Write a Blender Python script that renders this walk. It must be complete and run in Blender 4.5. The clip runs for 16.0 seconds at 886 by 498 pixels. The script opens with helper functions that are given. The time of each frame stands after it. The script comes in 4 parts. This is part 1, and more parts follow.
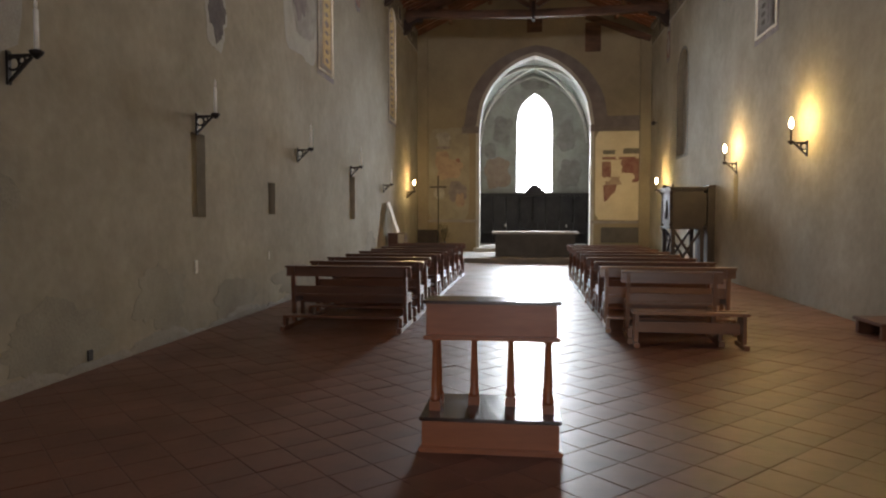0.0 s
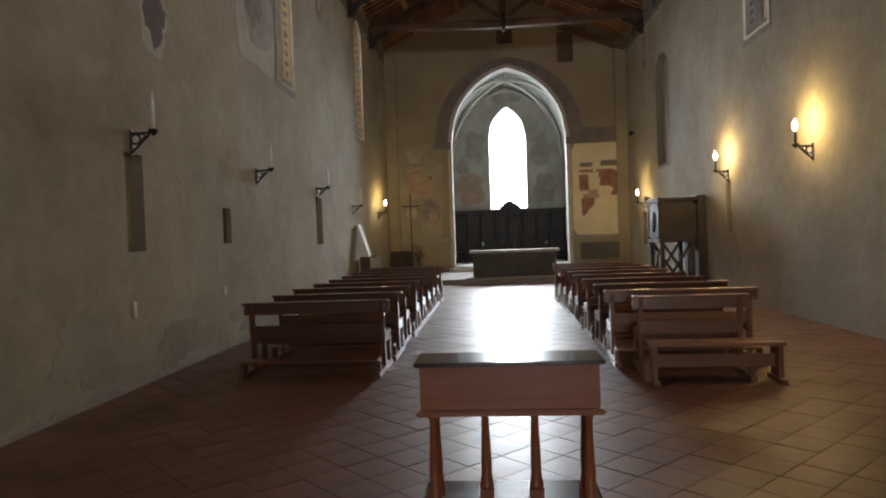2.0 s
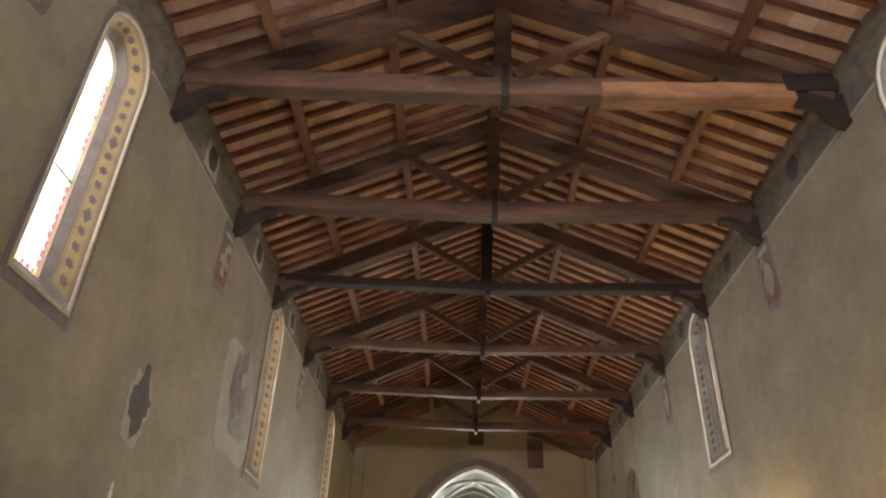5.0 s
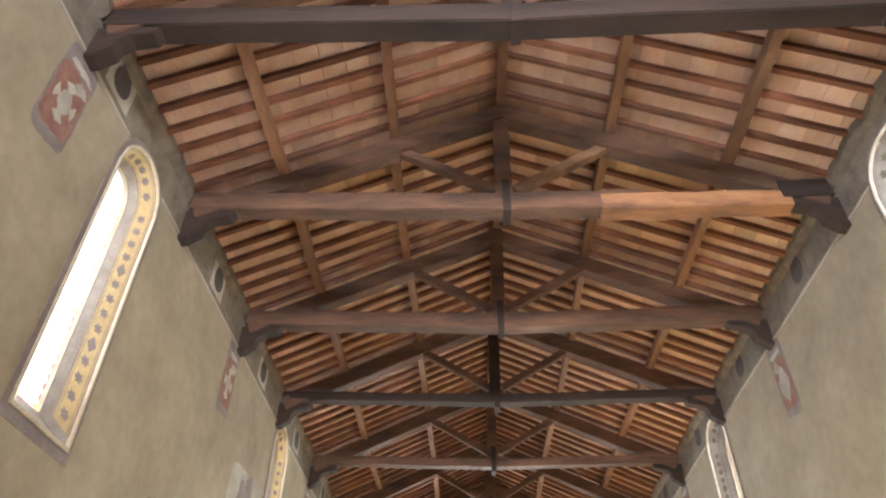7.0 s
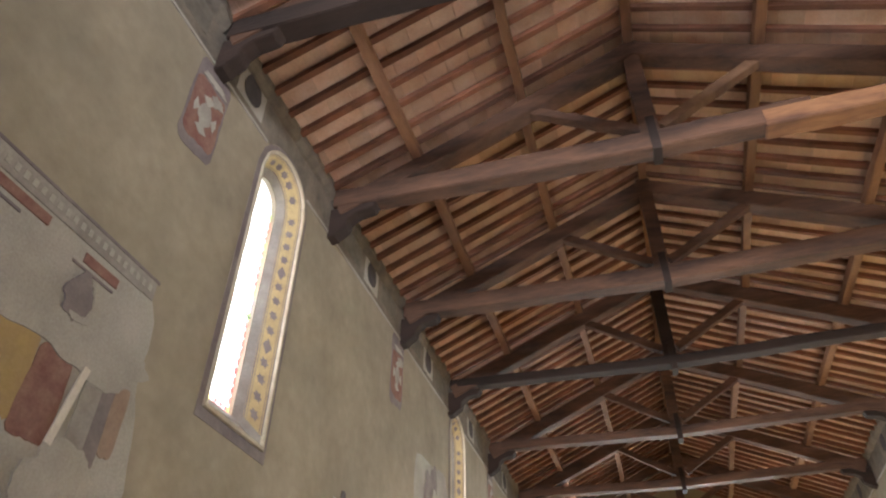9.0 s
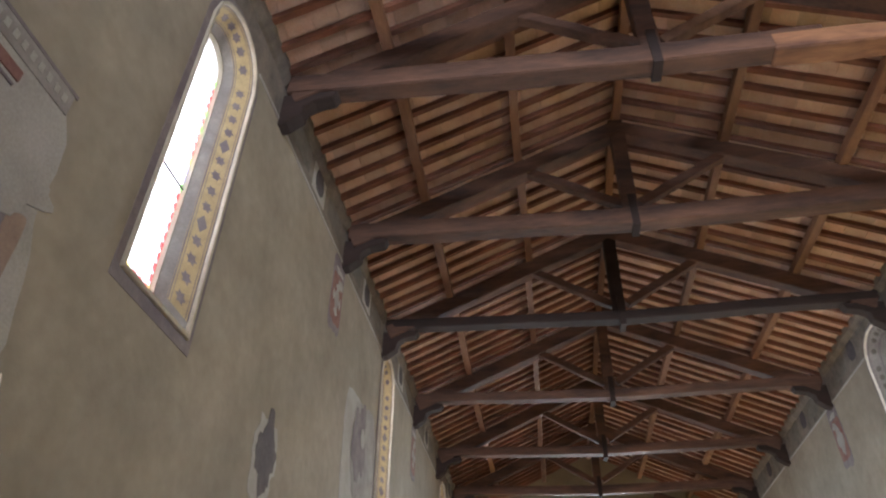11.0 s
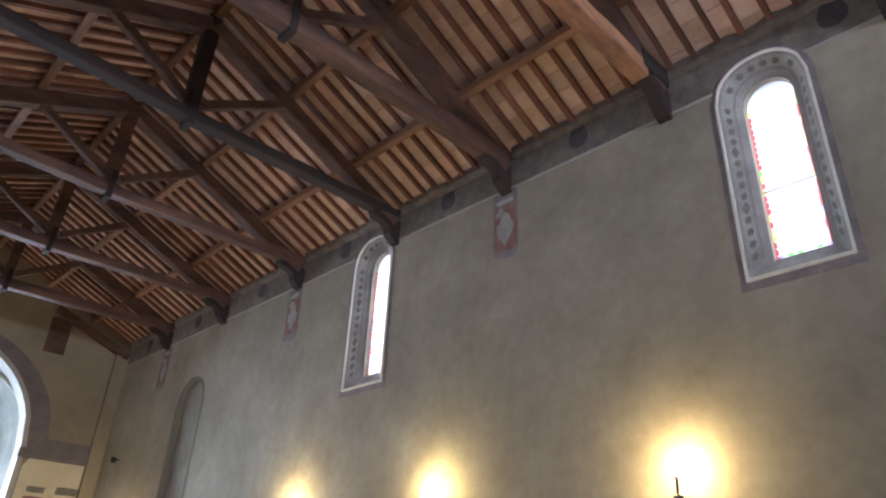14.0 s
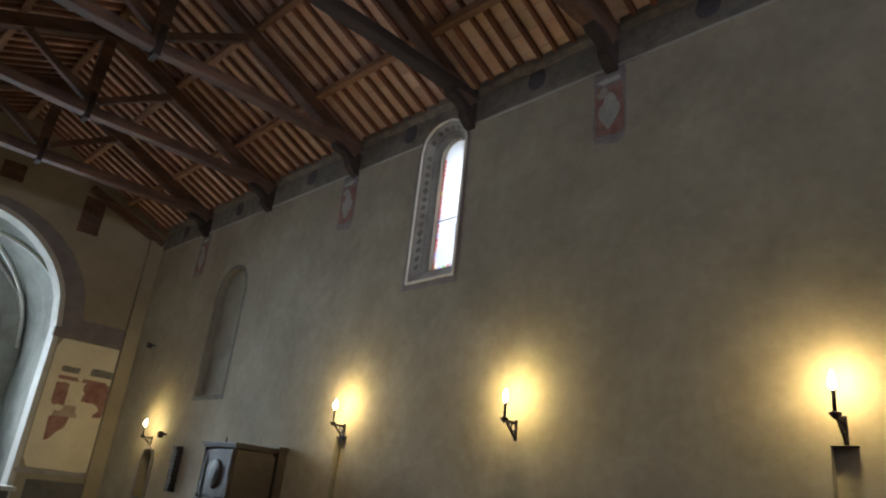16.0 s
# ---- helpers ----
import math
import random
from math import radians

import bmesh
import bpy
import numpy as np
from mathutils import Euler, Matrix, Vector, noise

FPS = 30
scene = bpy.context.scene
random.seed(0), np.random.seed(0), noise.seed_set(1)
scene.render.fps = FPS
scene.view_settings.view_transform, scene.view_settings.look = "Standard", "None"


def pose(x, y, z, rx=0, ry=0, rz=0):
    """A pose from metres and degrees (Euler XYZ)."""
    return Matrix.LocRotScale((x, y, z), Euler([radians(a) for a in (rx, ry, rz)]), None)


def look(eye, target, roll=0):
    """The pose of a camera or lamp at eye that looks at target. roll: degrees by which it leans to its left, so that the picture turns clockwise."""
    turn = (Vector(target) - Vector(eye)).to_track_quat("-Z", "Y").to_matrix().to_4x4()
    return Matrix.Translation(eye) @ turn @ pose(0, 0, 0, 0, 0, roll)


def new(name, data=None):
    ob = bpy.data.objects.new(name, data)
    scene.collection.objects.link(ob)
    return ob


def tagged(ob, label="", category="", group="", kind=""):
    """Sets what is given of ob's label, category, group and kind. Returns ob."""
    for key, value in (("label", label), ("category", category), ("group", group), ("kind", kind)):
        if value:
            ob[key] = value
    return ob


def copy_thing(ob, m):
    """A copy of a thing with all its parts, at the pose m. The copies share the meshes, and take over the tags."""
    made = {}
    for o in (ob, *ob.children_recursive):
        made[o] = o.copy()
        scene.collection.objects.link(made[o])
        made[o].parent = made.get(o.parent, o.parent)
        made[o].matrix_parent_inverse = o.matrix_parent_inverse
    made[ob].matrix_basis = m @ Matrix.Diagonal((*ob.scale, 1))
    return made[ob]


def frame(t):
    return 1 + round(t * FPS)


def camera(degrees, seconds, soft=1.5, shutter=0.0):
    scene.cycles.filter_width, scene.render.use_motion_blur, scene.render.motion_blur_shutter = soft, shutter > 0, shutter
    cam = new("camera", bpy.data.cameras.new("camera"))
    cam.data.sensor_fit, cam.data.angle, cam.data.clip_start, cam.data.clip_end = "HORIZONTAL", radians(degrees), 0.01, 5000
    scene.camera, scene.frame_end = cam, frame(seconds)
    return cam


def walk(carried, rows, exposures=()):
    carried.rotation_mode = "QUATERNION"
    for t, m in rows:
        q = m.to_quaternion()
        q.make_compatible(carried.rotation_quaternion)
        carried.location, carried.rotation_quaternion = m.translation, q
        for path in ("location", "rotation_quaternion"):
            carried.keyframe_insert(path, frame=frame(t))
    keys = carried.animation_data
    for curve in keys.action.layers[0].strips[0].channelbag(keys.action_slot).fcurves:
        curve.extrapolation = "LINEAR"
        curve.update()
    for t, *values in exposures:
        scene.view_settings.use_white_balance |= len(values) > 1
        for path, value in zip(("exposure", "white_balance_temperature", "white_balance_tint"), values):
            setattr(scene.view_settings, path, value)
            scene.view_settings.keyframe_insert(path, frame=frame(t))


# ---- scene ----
cam = camera(66.4, 16.0, soft=2.2)
PATH = [
    (0, (-0.231, 0.262, 1.397), (-0.471, 2.246, 1.304), 0.0),
    (0.5, (-0.296, 0.634, 1.414), (-0.516, 2.621, 1.348), 0.2),
    (1, (-0.414, 0.94, 1.42), (-0.526, 2.936, 1.363), -0.7),
    (1.5, (-0.45, 1.159, 1.435), (-0.565, 3.154, 1.353), -2.1),
    (2, (-0.469, 1.354, 1.455), (-0.624, 3.347, 1.415), -2.0),
    (2.5, (-0.499, 1.4, 1.46), (-0.625, 3.396, 1.465), -1.6),
    (3, (-0.518, 1.407, 1.463), (-0.575, 3.406, 1.474), -1.1),
    (3.5, (-0.522, 1.403, 1.5), (-0.571, 3.4, 1.614), -0.0),
    (4, (-0.506, 1.321, 1.556), (-0.56, 3.245, 2.1), 1.0),
    (4.5, (-0.489, 1.234, 1.61), (-0.549, 3.059, 2.424), 1.8),
    (5, (-0.49, 1.172, 1.667), (-0.551, 2.886, 2.696), 2.1),
    (7.5, (-0.562, 1.111, 1.803), (-0.654, 2.645, 3.084), -0.5),
    (8, (-0.602, 1.183, 1.785), (-0.925, 2.707, 3.04), 1.0),
    (8.5, (-0.672, 1.353, 1.782), (-1.134, 2.835, 3.043), 0.4),
    (11, (-1.571, 2.645, 1.701), (-1.81, 4.219, 2.912), 0.8),
    (11.5, (-1.785, 2.954, 1.696), (-1.764, 4.587, 2.851), -1.4),
    (12, (-2.027, 3.222, 1.697), (-1.785, 4.907, 2.747), 1.6),
    (12.5, (-2.272, 3.453, 1.69), (-1.616, 5.039, 2.717), -0.4),
    (13, (-2.52, 3.735, 1.652), (-1.603, 5.182, 2.684), 0.4),
    (13.5, (-2.708, 4.052, 1.617), (-1.661, 5.404, 2.654), 2.4),
    (14, (-2.841, 4.416, 1.583), (-1.613, 5.697, 2.506), 2.7),
    (14.5, (-2.896, 4.809, 1.566), (-1.569, 5.965, 2.515), 3.2),
    (15, (-2.901, 5.213, 1.549), (-1.497, 6.296, 2.476), 3.2),
    (15.5, (-2.838, 5.621, 1.54), (-1.353, 6.719, 2.308), 3.0),
    (16, (-2.709, 5.994, 1.527), (-1.43, 7.362, 2.227), 6.4),
]
EXPOSURES = [(0.0, 0.04, 6750, 20), (2.0, -0.18, 6650, 19), (3.3, -0.18, 6700, 19), (4.0, -0.36, 6800, 19), (5.0, 0.6, 7200, 19), (7.5, 1.7, 6750, 16), (8.0, 1.62, 6650, 16), (8.7, 1.3, 6650, 16), (11.0, 0.78, 6100, 18), (12.0, 1.35, 5900, 18), (13.5, 1.05, 5500, 18), (14.5, 0.22, 5550, 19), (15.5, -0.12, 5450, 16), (16.0, -0.34, 5900, 12)]
walk(cam, [(t, look(eye, target, roll)) for t, eye, target, roll in PATH], EXPOSURES)

# ---- light ----
world = bpy.data.worlds.new("sky")
scene.world = world
world.use_nodes = True
wn = world.node_tree.nodes
sky = wn.new("ShaderNodeTexSky")
sky.sky_type, sky.sun_disc = "NISHITA", False
sky.sun_elevation, sky.sun_rotation = radians(48), radians(60)
world.node_tree.links.new(sky.outputs[0], wn["Background"].inputs[0])
wn["Background"].inputs[1].default_value = 0.1
sun = new("sun", bpy.data.lights.new("sun", "SUN"))
sun.data.energy, sun.data.angle, sun.data.color = 0.8, radians(12), (1, 0.96, 0.9)
sun.matrix_world = pose(0, 0, 30, 42, 0, 150)


def window_light(x, y, z, w, h, watts, target, spread=180, color=(0.93, 0.97, 1.0)):
    """The sky's light falling through an opening: a lamp outside it, aimed into the nave."""
    lamp = new("window_light", bpy.data.lights.new("window_light", "AREA"))
    lamp.data.shape, lamp.data.size, lamp.data.size_y = "RECTANGLE", w, h
    lamp.data.energy, lamp.data.color, lamp.data.spread = watts, color, radians(spread)
    lamp.matrix_world = look((x, y, z), target)


APSE_WATTS, SIDE_WATTS, DOOR_WATTS, BULB_WATTS = 2050, 155, 105, 56
window_light(0.16, 31.5, 4.7, 3.2, 6.0, APSE_WATTS, (0.16, 21, 0.0), 100, (0.84, 0.97, 1.0))
for wy in (6.38, 13.55, 20.4):
    window_light(-5.6, wy, 6.2, 1.3, 4.0, SIDE_WATTS, (0.6, wy, 2.4), 140)
for wy in (6.37, 13.64):
    window_light(5.6, wy, 6.5, 1.3, 3.8, SIDE_WATTS * 0.52, (-0.6, wy, 2.6), 140)
window_light(0, -4.2, 1.6, 1.7, 2.6, DOOR_WATTS, (0, 10, 1.2))
# Added lamp behind an unseen round opening, aimed up to brighten the near roof.
window_light(0, -4.3, 6.6, 1.8, 1.8, 230, (0, 5, 9.9), 85)


# ---- materials ----
def mat(name, base, second=None, rough=0.8, scale=4.0, fine=60.0, bump=0.3, depth=0.01, metal=0.0, stretch=(1, 1, 1), island=0.0, spread=(0.35, 0.7), random_ob=0.0, coat=0.0):
    """Two colours mixed by broad noise, broken by fine grain, with fine relief."""
    m = bpy.data.materials.new(name)
    m.use_nodes = True
    nt = m.node_tree
    n, l = nt.nodes, nt.links
    b = n["Principled BSDF"]
    b.inputs["Roughness"].default_value, b.inputs["Metallic"].default_value = rough, metal
    b.inputs["Coat Weight"].default_value = coat
    second = second or tuple(c * 0.7 for c in base)
    co = n.new("ShaderNodeTexCoord")
    mp = n.new("ShaderNodeMapping")
    mp.inputs["Scale"].default_value = stretch
    l.new(co.outputs["Object"], mp.inputs[0])
    broad = n.new("ShaderNodeTexNoise")
    broad.inputs["Scale"].default_value, broad.inputs["Detail"].default_value, broad.inputs["Roughness"].default_value = scale, 6, 0.62
    grain = n.new("ShaderNodeTexNoise")
    grain.inputs["Scale"].default_value, grain.inputs["Detail"].default_value = fine, 4
    for t in (broad, grain):
        l.new(mp.outputs[0], t.inputs["Vector"])
    ramp = n.new("ShaderNodeValToRGB")
    ramp.color_ramp.elements[0].position, ramp.color_ramp.elements[1].position = spread
    ramp.color_ramp.elements[0].color, ramp.color_ramp.elements[1].color = (*base, 1), (*second, 1)
    l.new(broad.outputs["Fac"], ramp.inputs[0])
    hsv = n.new("ShaderNodeHueSaturation")
    l.new(ramp.outputs[0], hsv.inputs["Color"])
    vary = n.new("ShaderNodeMapRange")
    vary.inputs["To Min"].default_value, vary.inputs["To Max"].default_value = 0.8, 1.2
    l.new(grain.outputs["Fac"], vary.inputs["Value"])
    last = vary.outputs[0]
    if island or random_ob:
        src = n.new("ShaderNodeNewGeometry" if island else "ShaderNodeObjectInfo")
        r = n.new("ShaderNodeMapRange")
        k = island or random_ob
        r.inputs["To Min"].default_value, r.inputs["To Max"].default_value = 1 - k, 1 + k
        l.new(src.outputs["Random Per Island" if island else "Random"], r.inputs["Value"])
        mul = n.new("ShaderNodeMath")
        mul.operation = "MULTIPLY"
        l.new(last, mul.inputs[0])
        l.new(r.outputs[0], mul.inputs[1])
        last = mul.outputs[0]
    l.new(last, hsv.inputs["Value"])
    l.new(hsv.outputs[0], b.inputs["Base Color"])
    rr = n.new("ShaderNodeMapRange")
    rr.inputs["To Min"].default_value, rr.inputs["To Max"].default_value = max(rough - 0.12, 0.03), min(rough + 0.12, 1)
    l.new(broad.outputs["Fac"], rr.inputs["Value"])
    l.new(rr.outputs[0], b.inputs["Roughness"])
    bp = n.new("ShaderNodeBump")
    bp.inputs["Strength"].default_value, bp.inputs["Distance"].default_value = bump, depth
    l.new(grain.outputs["Fac"], bp.inputs["Height"])
    l.new(bp.outputs[0], b.inputs["Normal"])
    return m


def glow(name, color, strength):
    m = bpy.data.materials.new(name)
    m.use_nodes = True
    b = m.node_tree.nodes["Principled BSDF"]
    b.inputs["Base Color"].default_value = (*color, 1)
    b.inputs["Emission Color"].default_value, b.inputs["Emission Strength"].default_value = (*color, 1), strength
    return m


def glass(name, tint, milky=0.35):
    m = bpy.data.materials.new(name)
    m.use_nodes = True
    n, l = m.node_tree.nodes, m.node_tree.links
    clear, soft, gloss, a, b = (n.new("ShaderNode" + k) for k in ("BsdfTransparent", "BsdfTranslucent", "BsdfGlossy", "MixShader", "MixShader"))
    clear.inputs[0].default_value = soft.inputs[0].default_value = (*tint, 1)
    gloss.inputs["Roughness"].default_value = 0.08
    a.inputs[0].default_value, b.inputs[0].default_value = milky, 0.05
    l.new(clear.outputs[0], a.inputs[1])
    l.new(soft.outputs[0], a.inputs[2])
    l.new(a.outputs[0], b.inputs[1])
    l.new(gloss.outputs[0], b.inputs[2])
    l.new(b.outputs[0], n["Material Output"].inputs[0])
    return m


PLASTER = mat("aged_plaster", (0.36, 0.315, 0.235), (0.225, 0.195, 0.145), 0.9, 0.85, 7, 0.22, 0.03, spread=(0.28, 0.78))
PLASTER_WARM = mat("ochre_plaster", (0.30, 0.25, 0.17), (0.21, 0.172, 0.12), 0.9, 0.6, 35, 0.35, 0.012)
PLASTER_PALE = mat("pale_plaster", (0.42, 0.40, 0.36), (0.33, 0.315, 0.28), 0.92, 2.5, 50, 0.4)
PLASTER_WHITE = mat("cream_plaster", (0.62, 0.55, 0.40), (0.52, 0.45, 0.32), 0.9, 1.5, 50, 0.3)
STAIN_SHADE = mat("stain_shade_plaster", (0.31, 0.28, 0.215), (0.22, 0.195, 0.155), 0.92, 1.6, 40, 0.4)
DAMP = mat("damp_plaster", (0.25, 0.225, 0.185), (0.31, 0.285, 0.24), 0.93, 3.0, 40, 0.6, 0.02)
CHANCEL = mat("faded_fresco", (0.40, 0.40, 0.36), (0.24, 0.23, 0.20), 0.9, 1.1, 20, 0.3)
RINGSTONE = mat("mauve_stone", (0.19, 0.16, 0.155), (0.14, 0.118, 0.115), 0.88, 2.5, 50, 0.4)
DIMFRESCO = mat("dim_fresco", (0.30, 0.29, 0.26), (0.20, 0.19, 0.17), 0.92, 3, 30, 0.3)
STONE = mat("grey_stone", (0.30, 0.27, 0.25), (0.22, 0.20, 0.19), 0.85, 2.5, 50, 0.5)
# Darker chancel fresco: shade put into the vault's and side walls' colour.
VAULT = mat("shaded_vault_fresco", (0.18, 0.18, 0.152), (0.11, 0.108, 0.09), 0.92, 1.6, 20, 0.3)
HOLE = mat("bare_rubble", (0.085, 0.072, 0.075), (0.14, 0.12, 0.12), 0.95, 6, 40, 0.6)
SCROLL = mat("dark_scrollwork", (0.13, 0.118, 0.10), (0.20, 0.185, 0.155), 0.92, 7, 30, 0.3)
CREAM_EDGE = mat("cream_edge", (0.56, 0.50, 0.38), (0.40, 0.35, 0.26), 0.8, 5, 60, 0.3)
STONE_PALE = mat("pale_stone", (0.55, 0.53, 0.49), (0.42, 0.41, 0.38), 0.8, 3, 50, 0.4)
DARKPAINT = mat("black_grey_fresco", (0.05, 0.045, 0.05), (0.09, 0.08, 0.08), 0.92, 5, 40, 0.3)
FRIEZE = mat("painted_frieze", (0.22, 0.19, 0.15), (0.115, 0.10, 0.088), 0.9, 4.0, 25, 0.3)
MAUVE = mat("mauve_fresco", (0.16, 0.13, 0.14), (0.26, 0.23, 0.22), 0.92, 3.5, 40, 0.3)
GREYFIG = mat("grey_fresco", (0.24, 0.22, 0.20), (0.40, 0.38, 0.34), 0.92, 2.4, 40, 0.3)
RED = mat("red_fresco", (0.20, 0.085, 0.07), (0.29, 0.175, 0.14), 0.92, 5, 40, 0.3)
OCHRE = mat("yellow_fresco", (0.42, 0.30, 0.12), (0.34, 0.24, 0.13), 0.92, 5, 40, 0.3)
FADED = mat("faded_pink_fresco", (0.36, 0.27, 0.20), (0.26, 0.18, 0.14), 0.92, 4, 40, 0.3)
WHITEP = mat("white_paint", (0.74, 0.71, 0.64), (0.60, 0.56, 0.48), 0.7, 6, 60, 0.25)
GILT = mat("ochre_band", (0.55, 0.43, 0.22), (0.42, 0.32, 0.17), 0.75, 8, 60, 0.25)
TERRA = mat("terracotta_floor", (0.20, 0.083, 0.051), (0.118, 0.052, 0.035), 0.43, 1.2, 40, 0.10, 0.004, random_ob=0.07)
TERRA_ALL = mat("terracotta_floor_worn", (0.20, 0.083, 0.051), (0.118, 0.052, 0.035), 0.43, 1.2, 40, 0.10, 0.004, island=0.07)
JOINT = mat("mortar_joint", (0.12, 0.066, 0.048), (0.085, 0.048, 0.036), 0.6, 6, 60, 0.3)
ROOFTILE = mat("roof_brick", (0.64, 0.42, 0.31), (0.75, 0.60, 0.50), 0.9, 3, 40, 0.3, island=0.16)
JOIST = mat("roof_joist_wood", (0.23, 0.092, 0.052), (0.12, 0.055, 0.034), 0.75, 3, 30, 0.4, random_ob=0.3)
BEAM = mat("old_oak_beam", (0.17, 0.082, 0.047), (0.05, 0.028, 0.021), 0.8, 4.5, 30, 0.8, 0.02, stretch=(0.25, 1, 1), spread=(0.3, 0.68))
BEAM_DARK = mat("tarred_beam", (0.038, 0.021, 0.016), (0.018, 0.012, 0.010), 0.9, 3, 30, 0.5, 0.015, stretch=(0.25, 1, 1))
BEAM_NEW = mat("fresh_chestnut", (0.37, 0.175, 0.08), (0.13, 0.06, 0.036), 0.75, 6, 30, 0.5, 0.015, stretch=(0.25, 1, 1))
PURLIN = mat("chestnut_purlin", (0.33, 0.18, 0.10), (0.14, 0.066, 0.04), 0.75, 3, 30, 0.5, 0.012, stretch=(1, 0.25, 1), random_ob=0.3)
WALNUT = mat("varnished_walnut", (0.20, 0.082, 0.043), (0.095, 0.04, 0.024), 0.32, 3, 40, 0.12, 0.004, stretch=(0.2, 1.4, 1.4), random_ob=0.25, coat=0.3)
# Walnut lightened for the entrance light on the rearmost right seats.
LIT_WALNUT = mat("lit_pale_walnut", (0.36, 0.20, 0.115), (0.20, 0.095, 0.052), 0.30, 2.5, 40, 0.12, 0.004, stretch=(0.2, 1.4, 1.4), random_ob=0.2, coat=0.3)
DARKTOP = mat("dark_polished_top", (0.055, 0.027, 0.018), (0.03, 0.016, 0.012), 0.22, 3, 40, 0.08, 0.003, stretch=(0.25, 1.5, 1.5), coat=0.3)
CHERRY = mat("varnished_cherry", (0.40, 0.135, 0.05), (0.24, 0.075, 0.03), 0.40, 2.6, 40, 0.10, 0.003, stretch=(0.25, 1.5, 1.5), coat=0.12, spread=(0.3, 0.72))
CHOIR = mat("black_oak", (0.03, 0.025, 0.023), (0.014, 0.011, 0.010), 0.55, 3, 40, 0.3)
PULPIT = mat("brown_oak", (0.034, 0.021, 0.015), (0.018, 0.012, 0.009), 0.6, 3, 40, 0.25)
IRON = mat("wrought_iron", (0.03, 0.027, 0.025), (0.05, 0.04, 0.035), 0.5, 20, 80, 0.4, metal=0.7)
WAX = mat("candle_tube", (0.85, 0.83, 0.78), (0.78, 0.75, 0.68), 0.45, 12, 60, 0.1)
ALTAR = mat("altar_stone", (0.10, 0.09, 0.08), (0.065, 0.058, 0.052), 0.6, 2, 40, 0.3)
LEAF = mat("dry_leaves", (0.06, 0.06, 0.035), (0.10, 0.07, 0.04), 0.8, 8, 40, 0.2)
BULB = glow("lit_bulb", (1.0, 0.72, 0.34), 55)
GLASS = glass("pale_leaded_glass", (0.96, 0.97, 0.98))
GLASS_RED = glass("ruby_glass", (0.72, 0.10, 0.09))
GLASS_GREEN = glass("green_glass", (0.25, 0.7, 0.12))
GLASS_YELLOW = glass("yellow_glass", (0.95, 0.75, 0.2))
GLASS_BLUE = glass("violet_glass", (0.5, 0.42, 0.95))


# ---- building helpers ----
def box(bm, x0, x1, y0, y1, z0, z1):
    v = [bm.verts.new((x, y, z)) for x in (x0, x1) for y in (y0, y1) for z in (z0, z1)]
    for f in ((0, 1, 3, 2), (4, 6, 7, 5), (0, 4, 5, 1), (2, 3, 7, 6), (0, 2, 6, 4), (1, 5, 7, 3)):
        bm.faces.new([v[i] for i in f])
    return v


def bar(bm, a, b, w, h, up=(0, 0, 1), wob=0.0):
    """A squared timber from a to b, w wide and h high."""
    a, b = Vector(a), Vector(b)
    d = (b - a).normalized()
    side = d.cross(Vector(up)).normalized()
    top = side.cross(d)
    rings = []
    steps = 1 if not wob else 6
    for i in range(steps + 1):
        p = a.lerp(b, i / steps)
        k = 1 + (random.uniform(-wob, wob) if wob else 0)
        q = Vector((random.uniform(-wob, wob), random.uniform(-wob, wob), random.uniform(-wob, wob))) * 0.12
        rings.append([bm.verts.new(p + q + side * sx * w / 2 * k + top * sz * h / 2 * k) for sx, sz in ((-1, -1), (1, -1), (1, 1), (-1, 1))])
    for r, s in zip(rings, rings[1:]):
        for i in range(4):
            bm.faces.new((r[i], r[(i + 1) % 4], s[(i + 1) % 4], s[i]))
    bm.faces.new(rings[0][::-1])
    bm.faces.new(rings[-1])


def lathe(bm, x, y, profile, n=12):
    rings = []
    for r, z in profile:
        rings.append([bm.verts.new((x + r * math.cos(2 * math.pi * i / n), y + r * math.sin(2 * math.pi * i / n), z)) for i in range(n)])
    for a, b in zip(rings, rings[1:]):
        for i in range(n):
            bm.faces.new((a[i], a[(i + 1) % n], b[(i + 1) % n], b[i])).smooth = True
    bm.faces.new(rings[0][::-1])
    bm.faces.new(rings[-1])


def finish(bm, name, material, bevel=0.0):
    bmesh.ops.recalc_face_normals(bm, faces=bm.faces)
    if bevel:
        sharp = [e for e in bm.edges if len(e.link_faces) == 2 and e.calc_face_angle(0) > 0.6]
        bmesh.ops.bevel(bm, geom=sharp, offset=bevel, segments=2, affect="EDGES", clamp_overlap=True)
    me = bpy.data.meshes.new(name)
    bm.to_mesh(me)
    bm.free()
    me.materials.append(material)
    return me


def part(name, bm, material, parent, label="", bevel=0.0):
    ob = new(name, finish(bm, name, material, bevel))
    ob.parent = parent
    return tagged(ob, label)


def thing(name, label, category, group="", kind="", at=(0, 0, 0)):
    ob = new(name)
    ob.location = at
    return tagged(ob, label, category, group, kind)


def solid(name, bm, material, label, category, group="", kind="", bevel=0.0):
    return tagged(new(name, finish(bm, name, material, bevel)), label, category, group, kind)


def arch_loop(c, half, base, spring, rise, n=9, pointed=True):
    """A closed loop (u, v) round an arched opening."""
    pts = [(c - half, base), (c + half, base)]
    for i in range(2 * n + 1):
        s = 1 - i / n
        if pointed:
            r = (half * half + rise * rise) / (2 * half)
            a = abs(s) * half
            v = math.sqrt(max(r * r - (a + r - half) ** 2, 0))
        else:
            v = rise * math.sqrt(max(1 - s * s, 0))
        pts.append((c + s * half, spring + v))
    return pts


